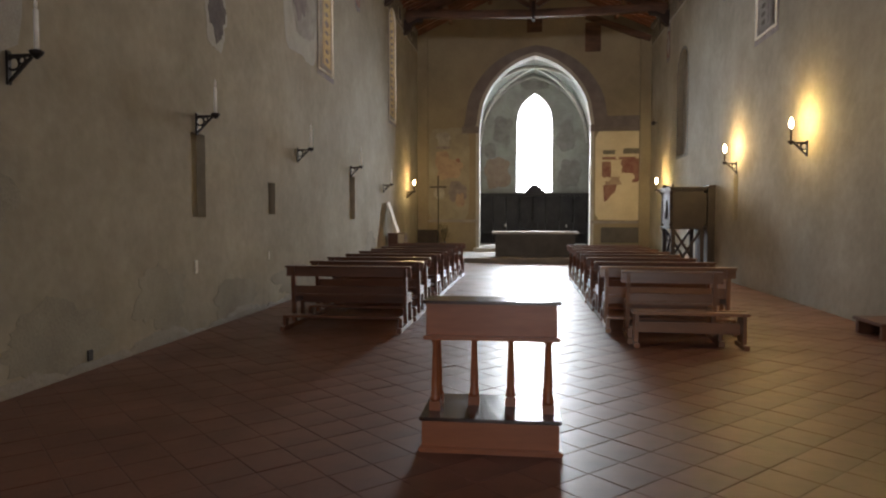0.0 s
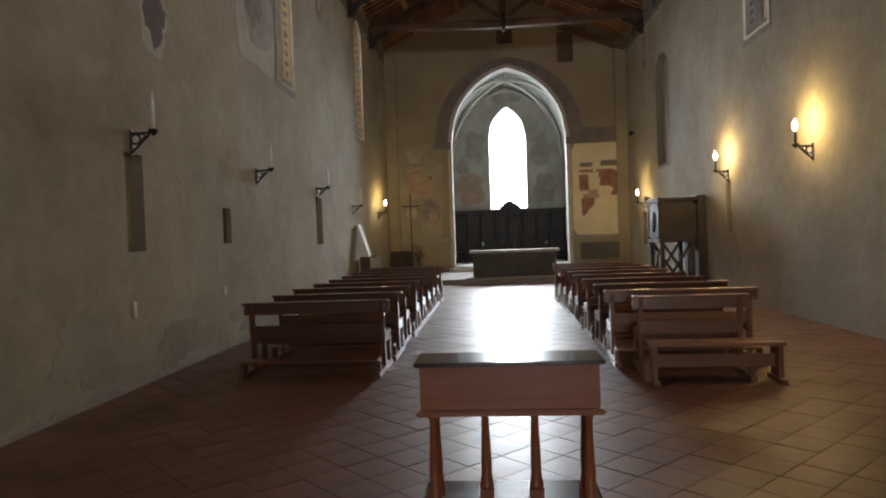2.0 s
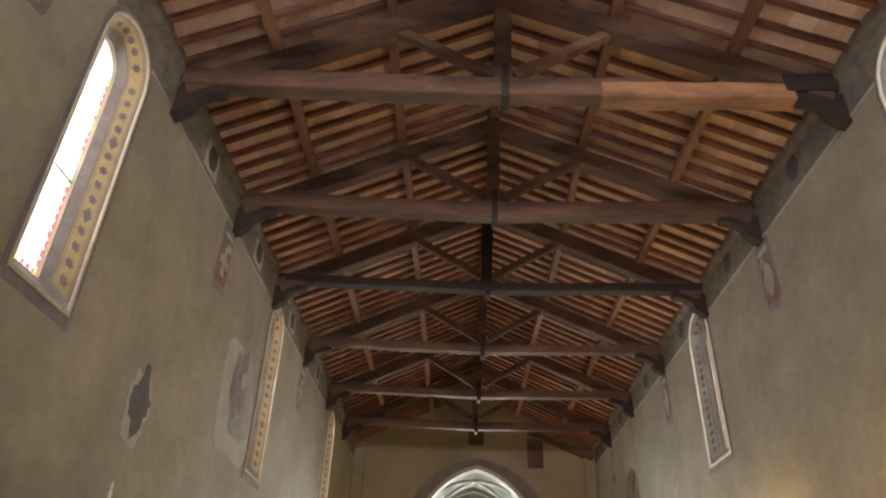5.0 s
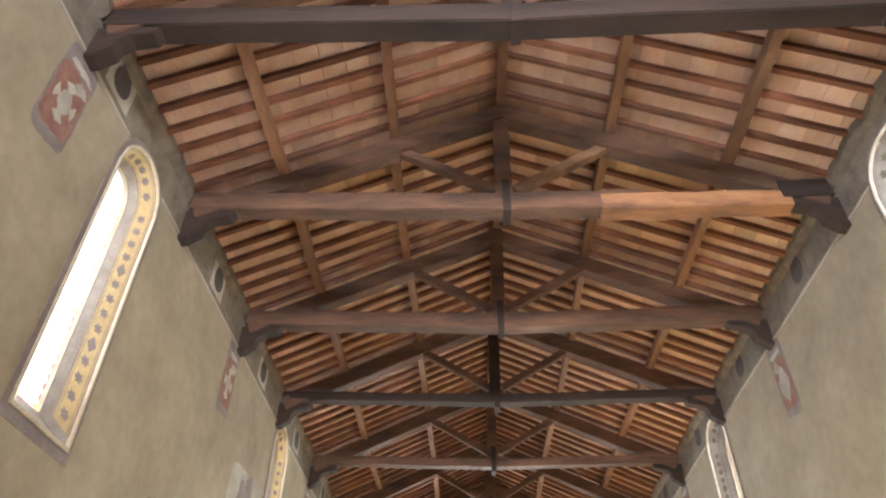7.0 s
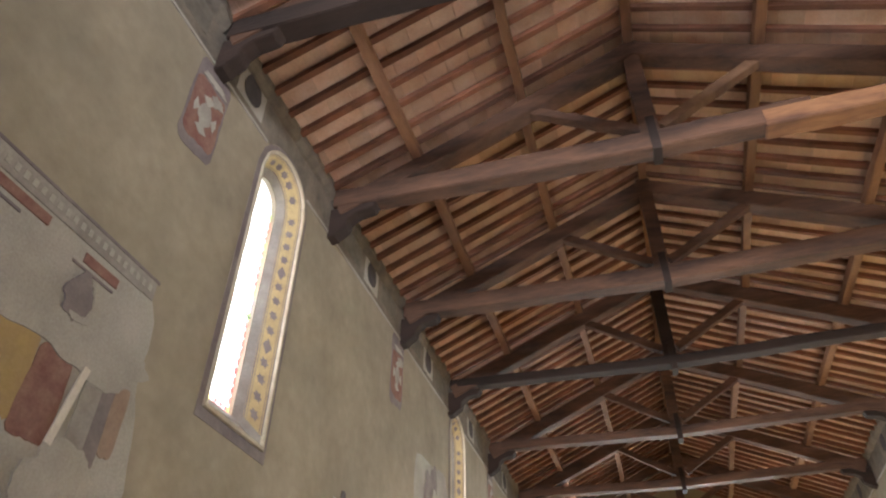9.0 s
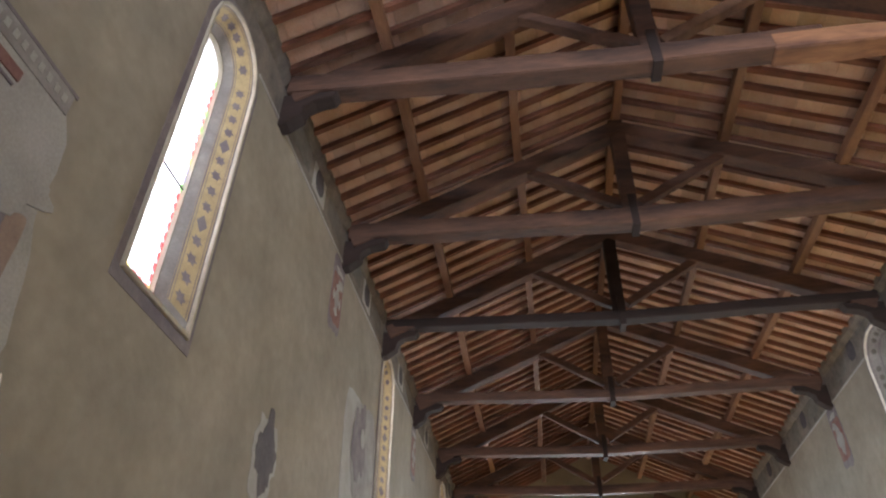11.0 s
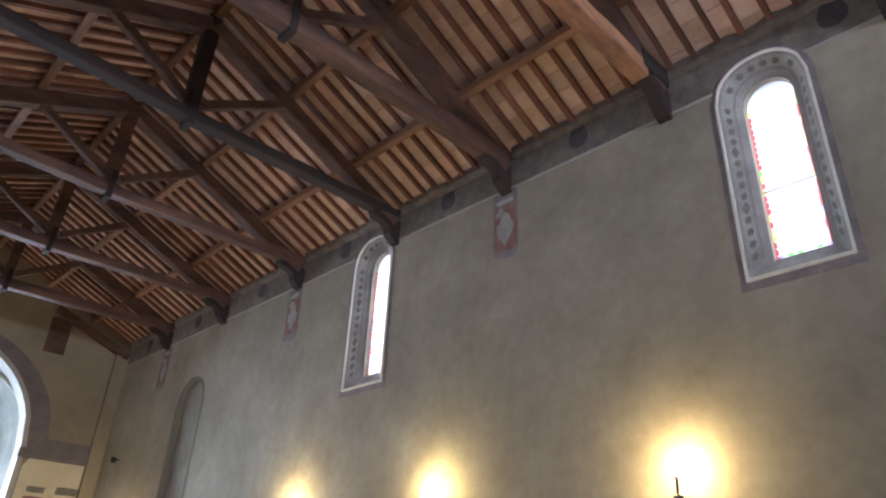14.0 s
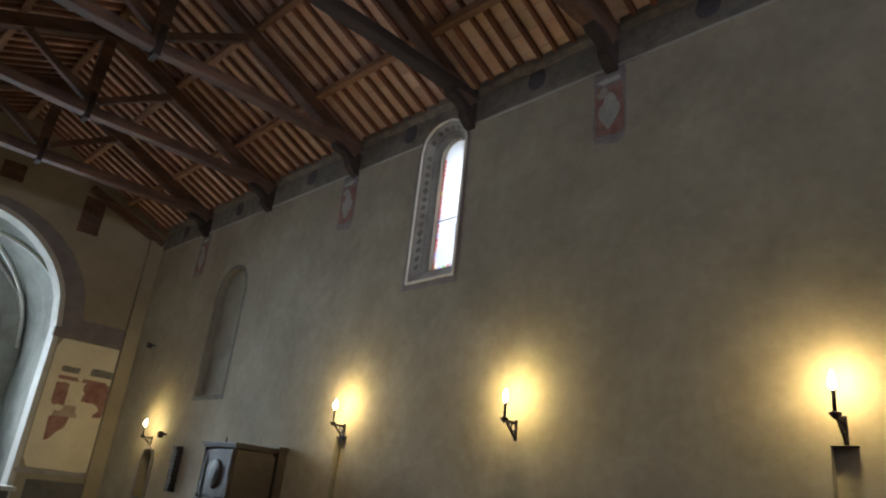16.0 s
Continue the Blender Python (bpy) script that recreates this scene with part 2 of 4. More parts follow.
def rect_loop(u0, u1, v0, v1):
    return [(u0, v0), (u1, v0), (u1, v1), (u0, v1)]


def panel(bm, outline, holes, place, depth):
    """A slab with openings right through it. place(u, v, w) gives the point, w going from 0 into the slab."""
    edges = []
    for loop in (outline, *holes):
        vs = [bm.verts.new(place(u, v, 0)) for u, v in loop]
        edges += [bm.edges.new((vs[i], vs[(i + 1) % len(vs)])) for i in range(len(vs))]
    made = bmesh.ops.triangle_fill(bm, edges=edges, use_beauty=True)
    faces = [f for f in made["geom"] if isinstance(f, bmesh.types.BMFace)]
    out = bmesh.ops.extrude_face_region(bm, geom=faces, use_keep_orig=True)
    move = Vector(place(0, 0, depth)) - Vector(place(0, 0, 0))
    bmesh.ops.translate(bm, vec=move, verts=[g for g in out["geom"] if isinstance(g, bmesh.types.BMVert)])


def strip(bm, a, b, place, wa, wb):
    """A skin between two loops of equal length, at depths wa and wb."""
    va = [bm.verts.new(place(u, v, wa)) for u, v in a]
    vb = [bm.verts.new(place(u, v, wb)) for u, v in b]
    for i in range(len(va)):
        j = (i + 1) % len(va)
        bm.faces.new((va[i], va[j], vb[j], vb[i]))


def west(u, v, w):
    return (-4.2 - w, u, v)


def east(u, v, w):
    return (4.2 + w, u, v)


def north(u, v, w):
    return (u, 25.35 + w, v)


# ---- walls ----
SKIN, CORE = 0.24, 0.5
YB, YE, TOP = -4.0, 25.35, 8.2
WEST_WINDOWS = [(6.38, 0.48, 4.29, 7.12, 0.48), (13.55, 0.48, 4.29, 7.12, 0.48), (20.4, 0.48, 4.29, 7.12, 0.48)]
EAST_WINDOWS = [(6.37, 0.535, 4.84, 7.25, 0.49), (13.64, 0.535, 4.84, 7.25, 0.49)]
GLAZED = 0.57


def pane_loop(w):
    c, half, base, spring, rise = w
    return arch_loop(c, half * GLAZED, base + 0.26, spring - 0.02, rise * 0.62)


WEST_SLOTS = [(7.98, 8.34, 1.4, 2.42), (10.42, 10.72, 1.45, 1.94), (15.3, 15.85, 1.36, 2.35)]
EAST_SLOTS = [(7.78, 8.02, 1.35, 2.38), (15.15, 15.45, 1.35, 2.38)]
BLIND = (20.35, 0.62, 3.2, 5.55, 0.6)
SMALL_NICHE = (22.75, 0.3, 0.95, 1.75, 0.25)

for name, place, windows, slots, extra in (
    ("wall_west", west, WEST_WINDOWS, WEST_SLOTS, []),
    ("wall_east", east, EAST_WINDOWS, EAST_SLOTS, [arch_loop(*BLIND), arch_loop(*SMALL_NICHE)]),
):
    bm = bmesh.new()
    panel(bm, rect_loop(YB, YE, -0.3, TOP), [arch_loop(*w) for w in windows] + [rect_loop(*s) for s in slots] + extra, place, SKIN)
    wall = solid(name, bm, PLASTER, "old uneven beige plaster nave wall", "wall", kind="structure")
    bm = bmesh.new()
    panel(bm, rect_loop(YB, YE, -0.3, TOP + 0.25), [pane_loop(w) for w in windows], lambda u, v, w, p=place: p(u, v, SKIN + 0.004 + w), CORE)
    part("wall_core", bm, PLASTER, wall, "plaster at the back of the niches")

bm = bmesh.new()
ARCH = (0.1, 2.05, 0.05, 4.75, 2.55)
VENT, HATCH = (-0.2, 0.35, 8.1, 8.6), (1.88, 2.44, 7.35, 8.4)
gable = [(-4.2, -0.3), (4.2, -0.3), (4.2, 8.3), (0, 10.25), (-4.2, 8.3)]
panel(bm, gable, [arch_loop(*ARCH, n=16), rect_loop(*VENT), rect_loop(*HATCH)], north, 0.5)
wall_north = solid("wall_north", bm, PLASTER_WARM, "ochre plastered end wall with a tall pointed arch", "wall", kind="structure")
for s in (VENT, HATCH):
    bm = bmesh.new()
    box(bm, s[0] + 0.001, s[1] - 0.001, YE + 0.04, YE + 0.09, s[2] + 0.001, s[3] - 0.001)
    for i in range(1, 4):
        x = s[0] + (s[1] - s[0]) * i / 4
        box(bm, x - 0.012, x + 0.012, YE + 0.02, YE + 0.04, s[2] + 0.02, s[3] - 0.02)
    part("shutter", bm, BEAM, wall_north, "dark boarded shutter")
bm = bmesh.new()
outer = arch_loop(0.13, 2.62, 4.72, 4.75, 2.88, n=16)
inner = arch_loop(0.1, 2.052, 4.72, 4.752, 2.552, n=16)
strip(bm, outer, inner, north, -0.012, -0.012)
strip(bm, outer, outer, north, -0.012, 0.02)
part("arch_ring", bm, RINGSTONE, wall_north, "dark mauve stone ring round the arch")
for x0, x1 in ((-2.55, -1.93), (2.08, 4.2)):
    bm = bmesh.new()
    box(bm, x0, x1, YE - 0.10, YE + 0.02, 4.62, 4.74)
    box(bm, x0, x1, YE - 0.06, YE + 0.02, 4.50, 4.62)
    if x1 > 3:
        box(bm, x0 + 0.2, x1, YE - 0.03, YE + 0.02, 4.74, 5.05)
    part("impost_cornice", bm, RINGSTONE, wall_north, "moulded grey stone cornice", bevel=0.01)
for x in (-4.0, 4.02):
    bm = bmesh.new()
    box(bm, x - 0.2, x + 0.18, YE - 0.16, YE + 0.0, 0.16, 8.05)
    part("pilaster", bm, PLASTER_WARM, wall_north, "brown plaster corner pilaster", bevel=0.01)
bm = bmesh.new()
panel(bm, arch_loop(0.1, 2.14, 0.3, 4.75, 2.64, n=16), [arch_loop(0.1, 2.01, 0.3, 4.75, 2.51, n=16)], lambda u, v, w: north(u, v, w - 0.03), 0.56)
part("arch_reveal", bm, PLASTER_PALE, wall_north, "pale stone edge of the arch")

bm = bmesh.new()
panel(bm, gable, [arch_loop(0, 1.0, 0.0, 2.6, 0.5), arch_loop(0, 0.95, 5.6, 6.6, 0.95, pointed=False)], lambda u, v, w: (u, YB - w, v), 0.6)
solid("wall_south", bm, PLASTER, "beige plaster entrance wall with a doorway", "wall", kind="structure")

# damp, crumbling foot of the west wall
bm = bmesh.new()
n = 240
rows = []
for i in range(n + 1):
    y = YB + (YE - YB) * i / n
    h = 0.16 + 0.22 * noise.noise(Vector((y * 0.9, -3, 1))) + 0.12 * noise.noise(Vector((y * 3.1, -1, 4)))
    h = max(h + 0.10 * noise.noise(Vector((y * 7.3, -1, 9))), 0.04) * 0.55
    rows.append([bm.verts.new(p) for p in ((-4.17, y, 0.0), (-4.178, y, h * 0.5), (-4.198, y, h), (-4.25, y, h), (-4.25, y, 0))])
for a, b in zip(rows, rows[1:]):
    for k in range(5):
        bm.faces.new((a[k], a[(k + 1) % 5], b[(k + 1) % 5], b[k]))
solid("baseboard_west", bm, DAMP, "crumbling damp plaster foot of the wall", "baseboard", kind="structure")

# plaster at the back of the shallow upright recesses
for place, slots in ((west, WEST_SLOTS), (east, EAST_SLOTS)):
    for u0, u1, v0, v1 in slots:
        bm = bmesh.new()
        panel(bm, rect_loop(u0 + 0.002, u1 - 0.002, v0 + 0.002, v1 - 0.002), [], lambda u, v, w, p=place: p(u, v, 0.11 + w), 0.12)
        solid("niche_back", bm, PLASTER, "plastered back of a shallow upright recess", "niche", kind="structure")

# windows
def window(n, place, w, far):
    c, half, base, spring, rise = w
    root = thing("window_%d" % n, "tall arched leaded window with a painted border", "window", kind="structure")
    bm = bmesh.new()
    a, b = arch_loop(*w), pane_loop(w)
    strip(bm, a, b, place, -0.002, SKIN - 0.005)
    part("reveal", bm, GREYFIG, root, "grey painted splayed reveal")
    bm = bmesh.new()
    panel(bm, arch_loop(c, half + 0.018, base - 0.025, spring, rise + 0.018), [arch_loop(c, half - 0.012, base + 0.015, spring, rise - 0.012)], lambda u, v, q: place(u, v, q - 0.03), 0.045)
    part("moulding", bm, CREAM_EDGE if place is west else WHITEP, root, "pale moulded edge", bevel=0.004)
    bm = bmesh.new()
    panel(bm, arch_loop(c, half + 0.09, base - 0.13, spring, rise + 0.08), [arch_loop(c, half + 0.019, base - 0.026, spring, rise + 0.019)], lambda u, v, q: place(u, v, q - 0.006), 0.012)
    part("painted_edge", bm, MAUVE, root, "grey painted outline")
    # painted band with motifs round the splayed reveal
    def spot(k, f, q, lift):
        """A point on the reveal: between loop points k and k + 1, q of the way to the glass, lifted off it."""
        order = list(range(1, len(a))) + [0]
        i0, i1 = order[k], order[min(k + 1, len(order) - 1)]
        ends = []
        for i in (i0, i1):
            lo = 0.10 if i < 2 else 0.0
            ends.append(Vector(place(a[i][0] + (b[i][0] - a[i][0]) * q, a[i][1] + lo + (b[i][1] - a[i][1]) * q, SKIN * q - lift)))
        return ends[0].lerp(ends[1], f)

    last = len(a) - 1
    bm = bmesh.new()
    ring = [[bm.verts.new(spot(k, 0, q, 0.006)) for q in (0.06, 0.70)] for k in range(last + 1)]
    for p, q in zip(ring, ring[1:]):
        bm.faces.new((p[0], q[0], q[1], p[1]))
    band = part("painted_band", bm, GILT if place is west else GREYFIG, root, "painted ornamental band")
    for q0, q1 in ((0.06, 0.10), (0.14, 0.16), (0.60, 0.62), (0.66, 0.70)):
        bm = bmesh.new()
        ring = [[bm.verts.new(spot(k, 0, q, 0.009)) for q in (q0, q1)] for k in range(last + 1)]
        for p, q in zip(ring, ring[1:]):
            bm.faces.new((p[0], q[0], q[1], p[1]))
        part("band_line", bm, MAUVE, band, "thin dark painted line")
    bm2 = bmesh.new()
    marks = [(0, (i + 0.6) / 14) for i in range(14)] + [(k, 0.5) for k in range(2, last - 1, 3)] + [(last - 1, (i + 0.4) / 14) for i in range(14)]
    for n_mark, (k, f) in enumerate(marks):
        mid = spot(k, f, 0.4, 0.010)
        along = (spot(k, 1, 0.4, 0.010) - spot(k, 0, 0.4, 0.010)).normalized()
        across = spot(k, f, 0.7, 0.010) - spot(k, f, 0.1, 0.010)
        diamond = n_mark % 14 in (4, 9) and k in (0, last - 1)
        m = 4 if diamond else 12
        pts = []
        for j in range(m):
            t = 2 * math.pi * j / m
            rr = 1.0 if diamond or j % 2 == 0 else 0.62
            pts.append(bm2.verts.new(mid + along * 0.062 * rr * math.sin(t) * (1.5 if diamond else 1) + across * 0.27 * rr * math.cos(t)))
        bm2.faces.new(pts)
    tagged(part("motifs", bm2, MAUVE if place is west else SCROLL, band, "row of dark painted rosettes"), kind="stuff")
    # leaded panes
    DEEP = 0.05 if place is west else 0.10
    g0, g1 = base + 0.26, spring - 0.02
    hw = half * GLAZED
    bm = bmesh.new()
    panel(bm, pane_loop(w), [], lambda u, v, q: place(u, v, SKIN + DEEP + 0.006 + q), 0.006)
    p = part("pane", bm, GLASS, root, "pale leaded glass")
    p.visible_shadow = False
    rnd = random.Random(n)
    bmc = {GLASS_RED: bmesh.new(), GLASS_GREEN: bmesh.new(), GLASS_YELLOW: bmesh.new(), GLASS_BLUE: bmesh.new()}
    keys = list(bmc)
    steps = 24
    for i in range(steps):
        for side in (-1, 1):
            z = g0 + (g1 - g0) * (i + 0.5) / steps
            mm = keys[0] if rnd.random() < 0.6 else rnd.choice(keys)
            u = c + side * (hw - 0.016)
            k = rnd.uniform(0.7, 1.5)
            q = [place(u + du * k, z + dz, SKIN + DEEP) for du, dz in ((-0.022, -0.03), (0.022, -0.05), (0.022, 0.05), (-0.022, 0.03))]
            bmc[mm].faces.new([bmc[mm].verts.new(x) for x in q])
    for i in range(6):
        u = c - hw + 2 * hw * (i + 0.5) / 6
        mm = rnd.choice(keys)
        q = [place(u + du, g0 + 0.05 + dz, SKIN + DEEP) for du, dz in ((-0.03, -0.04), (0.03, -0.04), (0.03, 0.04), (-0.03, 0.04))]
        bmc[mm].faces.new([bmc[mm].verts.new(x) for x in q])
    for mm, b in bmc.items():
        tagged(part("border_panes", b, mm, p, "small coloured border panes"), kind="stuff").visible_shadow = False
    for f in (0.0, 0.43):
        bm = bmesh.new()
        z = g0 + (g1 - g0) * f + 0.008
        box(bm, *sorted((place(0, 0, SKIN + DEEP - 0.02)[0], place(0, 0, SKIN + DEEP - 0.004)[0])), c - hw, c + hw, z - 0.005, z + 0.005)
        part("saddle_bar", bm, IRON, p)
    return root


num = 1
for w in WEST_WINDOWS:
    window(num, west, w, 1)
    num += 1
for w in EAST_WINDOWS:
    window(num, east, w, 1)
    num += 1

# ---- floor ----
bm = bmesh.new()
box(bm, -4.7, 4.7, -4.6, 25.9, -0.2, -0.003)
floor = solid("floor", bm, JOINT, "worn diagonal terracotta tile floor", "floor", kind="structure")
bm = bmesh.new()
box(bm, -4.2, 4.2, 21.0, YE, -0.01, 0.15)
solid("platform", bm, STONE, "low grey stone platform below the arch", "step", kind="structure", bevel=0.012)
bm = bmesh.new()
box(bm, -2.1, 2.3, 24.9, 30.3, 0.14, 0.28)
solid("chancel_floor", bm, STONE_PALE, "worn pale stone chancel floor", "floor", kind="structure", bevel=0.01)
bm = bmesh.new()
S = 600.0
for v in ((-S, -S), ):
    bm.faces.new([bm.verts.new(p) for p in ((-S, -S, -0.35), (S, -S, -0.35), (S, S, -0.35), (-S, S, -0.35))])
solid("ground", bm, DAMP, "bare earth ground round the church", "ground", kind="structure")

# ---- chancel ----
def chancel(u, v, w):
    return (u, 30.0 + w, v)


bm = bmesh.new()
panel(bm, [(-2.6, 0), (2.8, 0), (2.8, 8.2), (-2.6, 8.2)], [arch_loop(0.16, 0.76, 2.5, 5.5, 1.25)], chancel, 0.35)
chw = solid("wall_chancel", bm, CHANCEL, "chancel wall with faded grey frescoes", "wall", kind="structure")
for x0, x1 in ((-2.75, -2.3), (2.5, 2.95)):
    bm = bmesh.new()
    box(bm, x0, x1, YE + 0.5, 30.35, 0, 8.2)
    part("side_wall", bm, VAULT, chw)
bm = bmesh.new()
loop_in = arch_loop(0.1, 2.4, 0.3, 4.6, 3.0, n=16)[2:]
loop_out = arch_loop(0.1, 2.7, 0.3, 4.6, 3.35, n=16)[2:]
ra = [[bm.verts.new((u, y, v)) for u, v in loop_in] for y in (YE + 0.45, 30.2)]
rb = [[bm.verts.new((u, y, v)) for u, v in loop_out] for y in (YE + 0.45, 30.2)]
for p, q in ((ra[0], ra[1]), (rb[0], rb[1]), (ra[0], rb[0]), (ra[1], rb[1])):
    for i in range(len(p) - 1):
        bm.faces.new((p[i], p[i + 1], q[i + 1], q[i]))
part("vault", bm, VAULT, chw, "grey frescoed pointed vault, shade put into its colour")


def rib(points, r, parent):
    cu = bpy.data.curves.new("rib", "CURVE")
    cu.dimensions, cu.bevel_depth, cu.bevel_resolution = "3D", r, 2
    sp = cu.splines.new("POLY")
    sp.points.add(len(points) - 1)
    for p, c in zip(sp.points, points):
        p.co = (*c, 1)
    tmp = bpy.data.objects.new("rib", cu)
    me = bpy.data.meshes.new_from_object(tmp)
    bpy.data.objects.remove(tmp)
    me.materials.clear()
    me.materials.append(STONE_PALE)
    ob = new("rib", me)
    ob.parent = parent
    return ob


for sgn in (-1, 1):
    pts = []
    for i in range(33):
        s = 1 - i / 16
        r = (2.3 ** 2 + 2.8 ** 2) / 4.6
        v = math.sqrt(max(r * r - (abs(s) * 2.3 + r - 2.3) ** 2, 0))
        pts.append((0.1 + s * 2.3, 27.9 + sgn * s * 2.0, 4.6 + v * 1.0))
    rib(pts, 0.07, chw)
rib([(0.1 + (u - 0.1), 26.0, v) for u, v in arch_loop(0.1, 2.3, 0.3, 4.6, 2.85, n=16)[2:]], 0.06, chw)
rib([(u, 29.93, v) for u, v in arch_loop(0.1, 2.3, 0.3, 4.6, 2.85, n=16)[2:]], 0.06, chw)
root = thing("window_6", "tall pointed chancel window glowing with daylight", "window", kind="structure")
bm = bmesh.new()
panel(bm, arch_loop(0.16, 0.76, 2.5, 5.5, 1.25), [], lambda u, v, w: chancel(u, v, 0.2 + w), 0.008)
part("pane", bm, GLASS, root, "pale glass").visible_shadow = False
for i in range(1, 6):
    bm = bmesh.new()
    z = 2.5 + 3.4 * i / 6
    box(bm, -0.63, 0.95, 30.17, 30.185, z - 0.008, z + 0.008)
    part("saddle_bar", bm, IRON, root)

# Darker plaster stands in for the shade inside the blind niche.
bm = bmesh.new()
panel(bm, arch_loop(BLIND[0], BLIND[1] - 0.01, BLIND[2] + 0.01, BLIND[3], BLIND[4] - 0.01), [], lambda u, v, w: east(u, v, 0.15 + w), 0.026)
solid("niche_back", bm, STAIN_SHADE, "back of a blind arched niche, coloured darker as shaded", "niche", kind="structure")
bm = bmesh.new()
panel(bm, arch_loop(BLIND[0], BLIND[1] + 0.09, BLIND[2] - 0.1, BLIND[3], BLIND[4] + 0.08), [arch_loop(*BLIND)], lambda u, v, w: east(u, v, w - 0.006), 0.012)
solid("niche_border", bm, SCROLL, "grey painted border of a blind arched niche", "niche", kind="structure")
bm = bmesh.new()
panel(bm, arch_loop(SMALL_NICHE[0], SMALL_NICHE[1] + 0.09, SMALL_NICHE[2] - 0.05, SMALL_NICHE[3], SMALL_NICHE[4] + 0.09), [arch_loop(*SMALL_NICHE)], lambda u, v, w: east(u, v, w - 0.03), 0.045)
solid("niche_frame", bm, STONE, "grey stone frame of a small arched niche", "niche", kind="structure")

# ---- roof ----
SLOPE, RIDGE = 0.457, 9.84


def rafter_top(x):
    return RIDGE - SLOPE * abs(x)


bm = bmesh.new()
STEP = 0.325
rnd = random.Random(5)
joist_meshes = {}
for sx in (-1, 1):
    for k in range(6):
        b = bmesh.new()
        d = Vector((sx, 0, -SLOPE)).normalized()
        up = Vector((sx * SLOPE, 0, 1)).normalized()
        bar(b, d * 0.02, d * 4.78, 0.068 * rnd.uniform(0.85, 1.2), 0.085, up=up, wob=0.05)
        joist_meshes[sx, k] = finish(b, "joist", JOIST)
y = YB
joists = []
while y < YE + 0.1:
    for sx in (-1, 1):
        d = Vector((sx, 0, -SLOPE)).normalized()
        up = Vector((sx * SLOPE, 0, 1)).normalized()
        top = Vector((0, y + rnd.uniform(-0.02, 0.02), RIDGE + 0.20))
        joists.append((joist_meshes[sx, rnd.randrange(6)], top.copy()))
        for i in range(15):
            p = top + Vector((0, STEP / 2, 0)) + d * (0.165 + i * 0.315) + up * (0.06 + rnd.uniform(-0.006, 0.006))
            bar(bm, p - d * 0.154, p + d * 0.154, 0.31, 0.035, up=up)
    y += STEP
ceiling = solid("ceiling", bm, ROOFTILE, "rows of pinkish terracotta tiles laid between roof joists", "ceiling", kind="structure")
for me, top in joists:
    ob = new("joist", me)
    ob.location = top
    ob.parent = ceiling
bm = bmesh.new()
for sx in (-1, 1):
    d = Vector((sx, 0, -SLOPE)).normalized()
    up = Vector((sx * SLOPE, 0, 1)).normalized()
    p = Vector((0, 0, RIDGE + 0.34))
    q = p + d * 5.5
    v = [bm.verts.new((c.x, yy, c.z + h)) for c in (p, q) for yy in (YB - 0.8, YE + 0.8) for h in (0, 0.12)]
    for f in ((0, 1, 3, 2), (4, 6, 7, 5), (0, 4, 5, 1), (2, 3, 7, 6), (0, 2, 6, 4), (1, 5, 7, 3)):
        bm.faces.new([v[i] for i in f])
solid("roof", bm, ROOFTILE, "pitched terracotta roof covering", "roof", kind="structure")

for px in (-3.0, -1.52, 0.0, 1.52, 3.0):
    z = rafter_top(px) + 0.075
    ys = [YB, 2.2, 4.89, 7.58, 10.34, 13.02, 16.13, 19.33, 22.39, YE]
    for a, b in zip(ys, ys[1:]):
        j = random.uniform(-0.05, 0.05)
        bm = bmesh.new()
        bar(bm, (px + j, a, z), (px + random.uniform(-0.05, 0.05), b, z), 0.13, 0.15, wob=0.06)
        tagged(part("purlin", bm, PURLIN, None, bevel=0.008), "rough chestnut purlin carried by the roof trusses", "beam", "roof purlins")


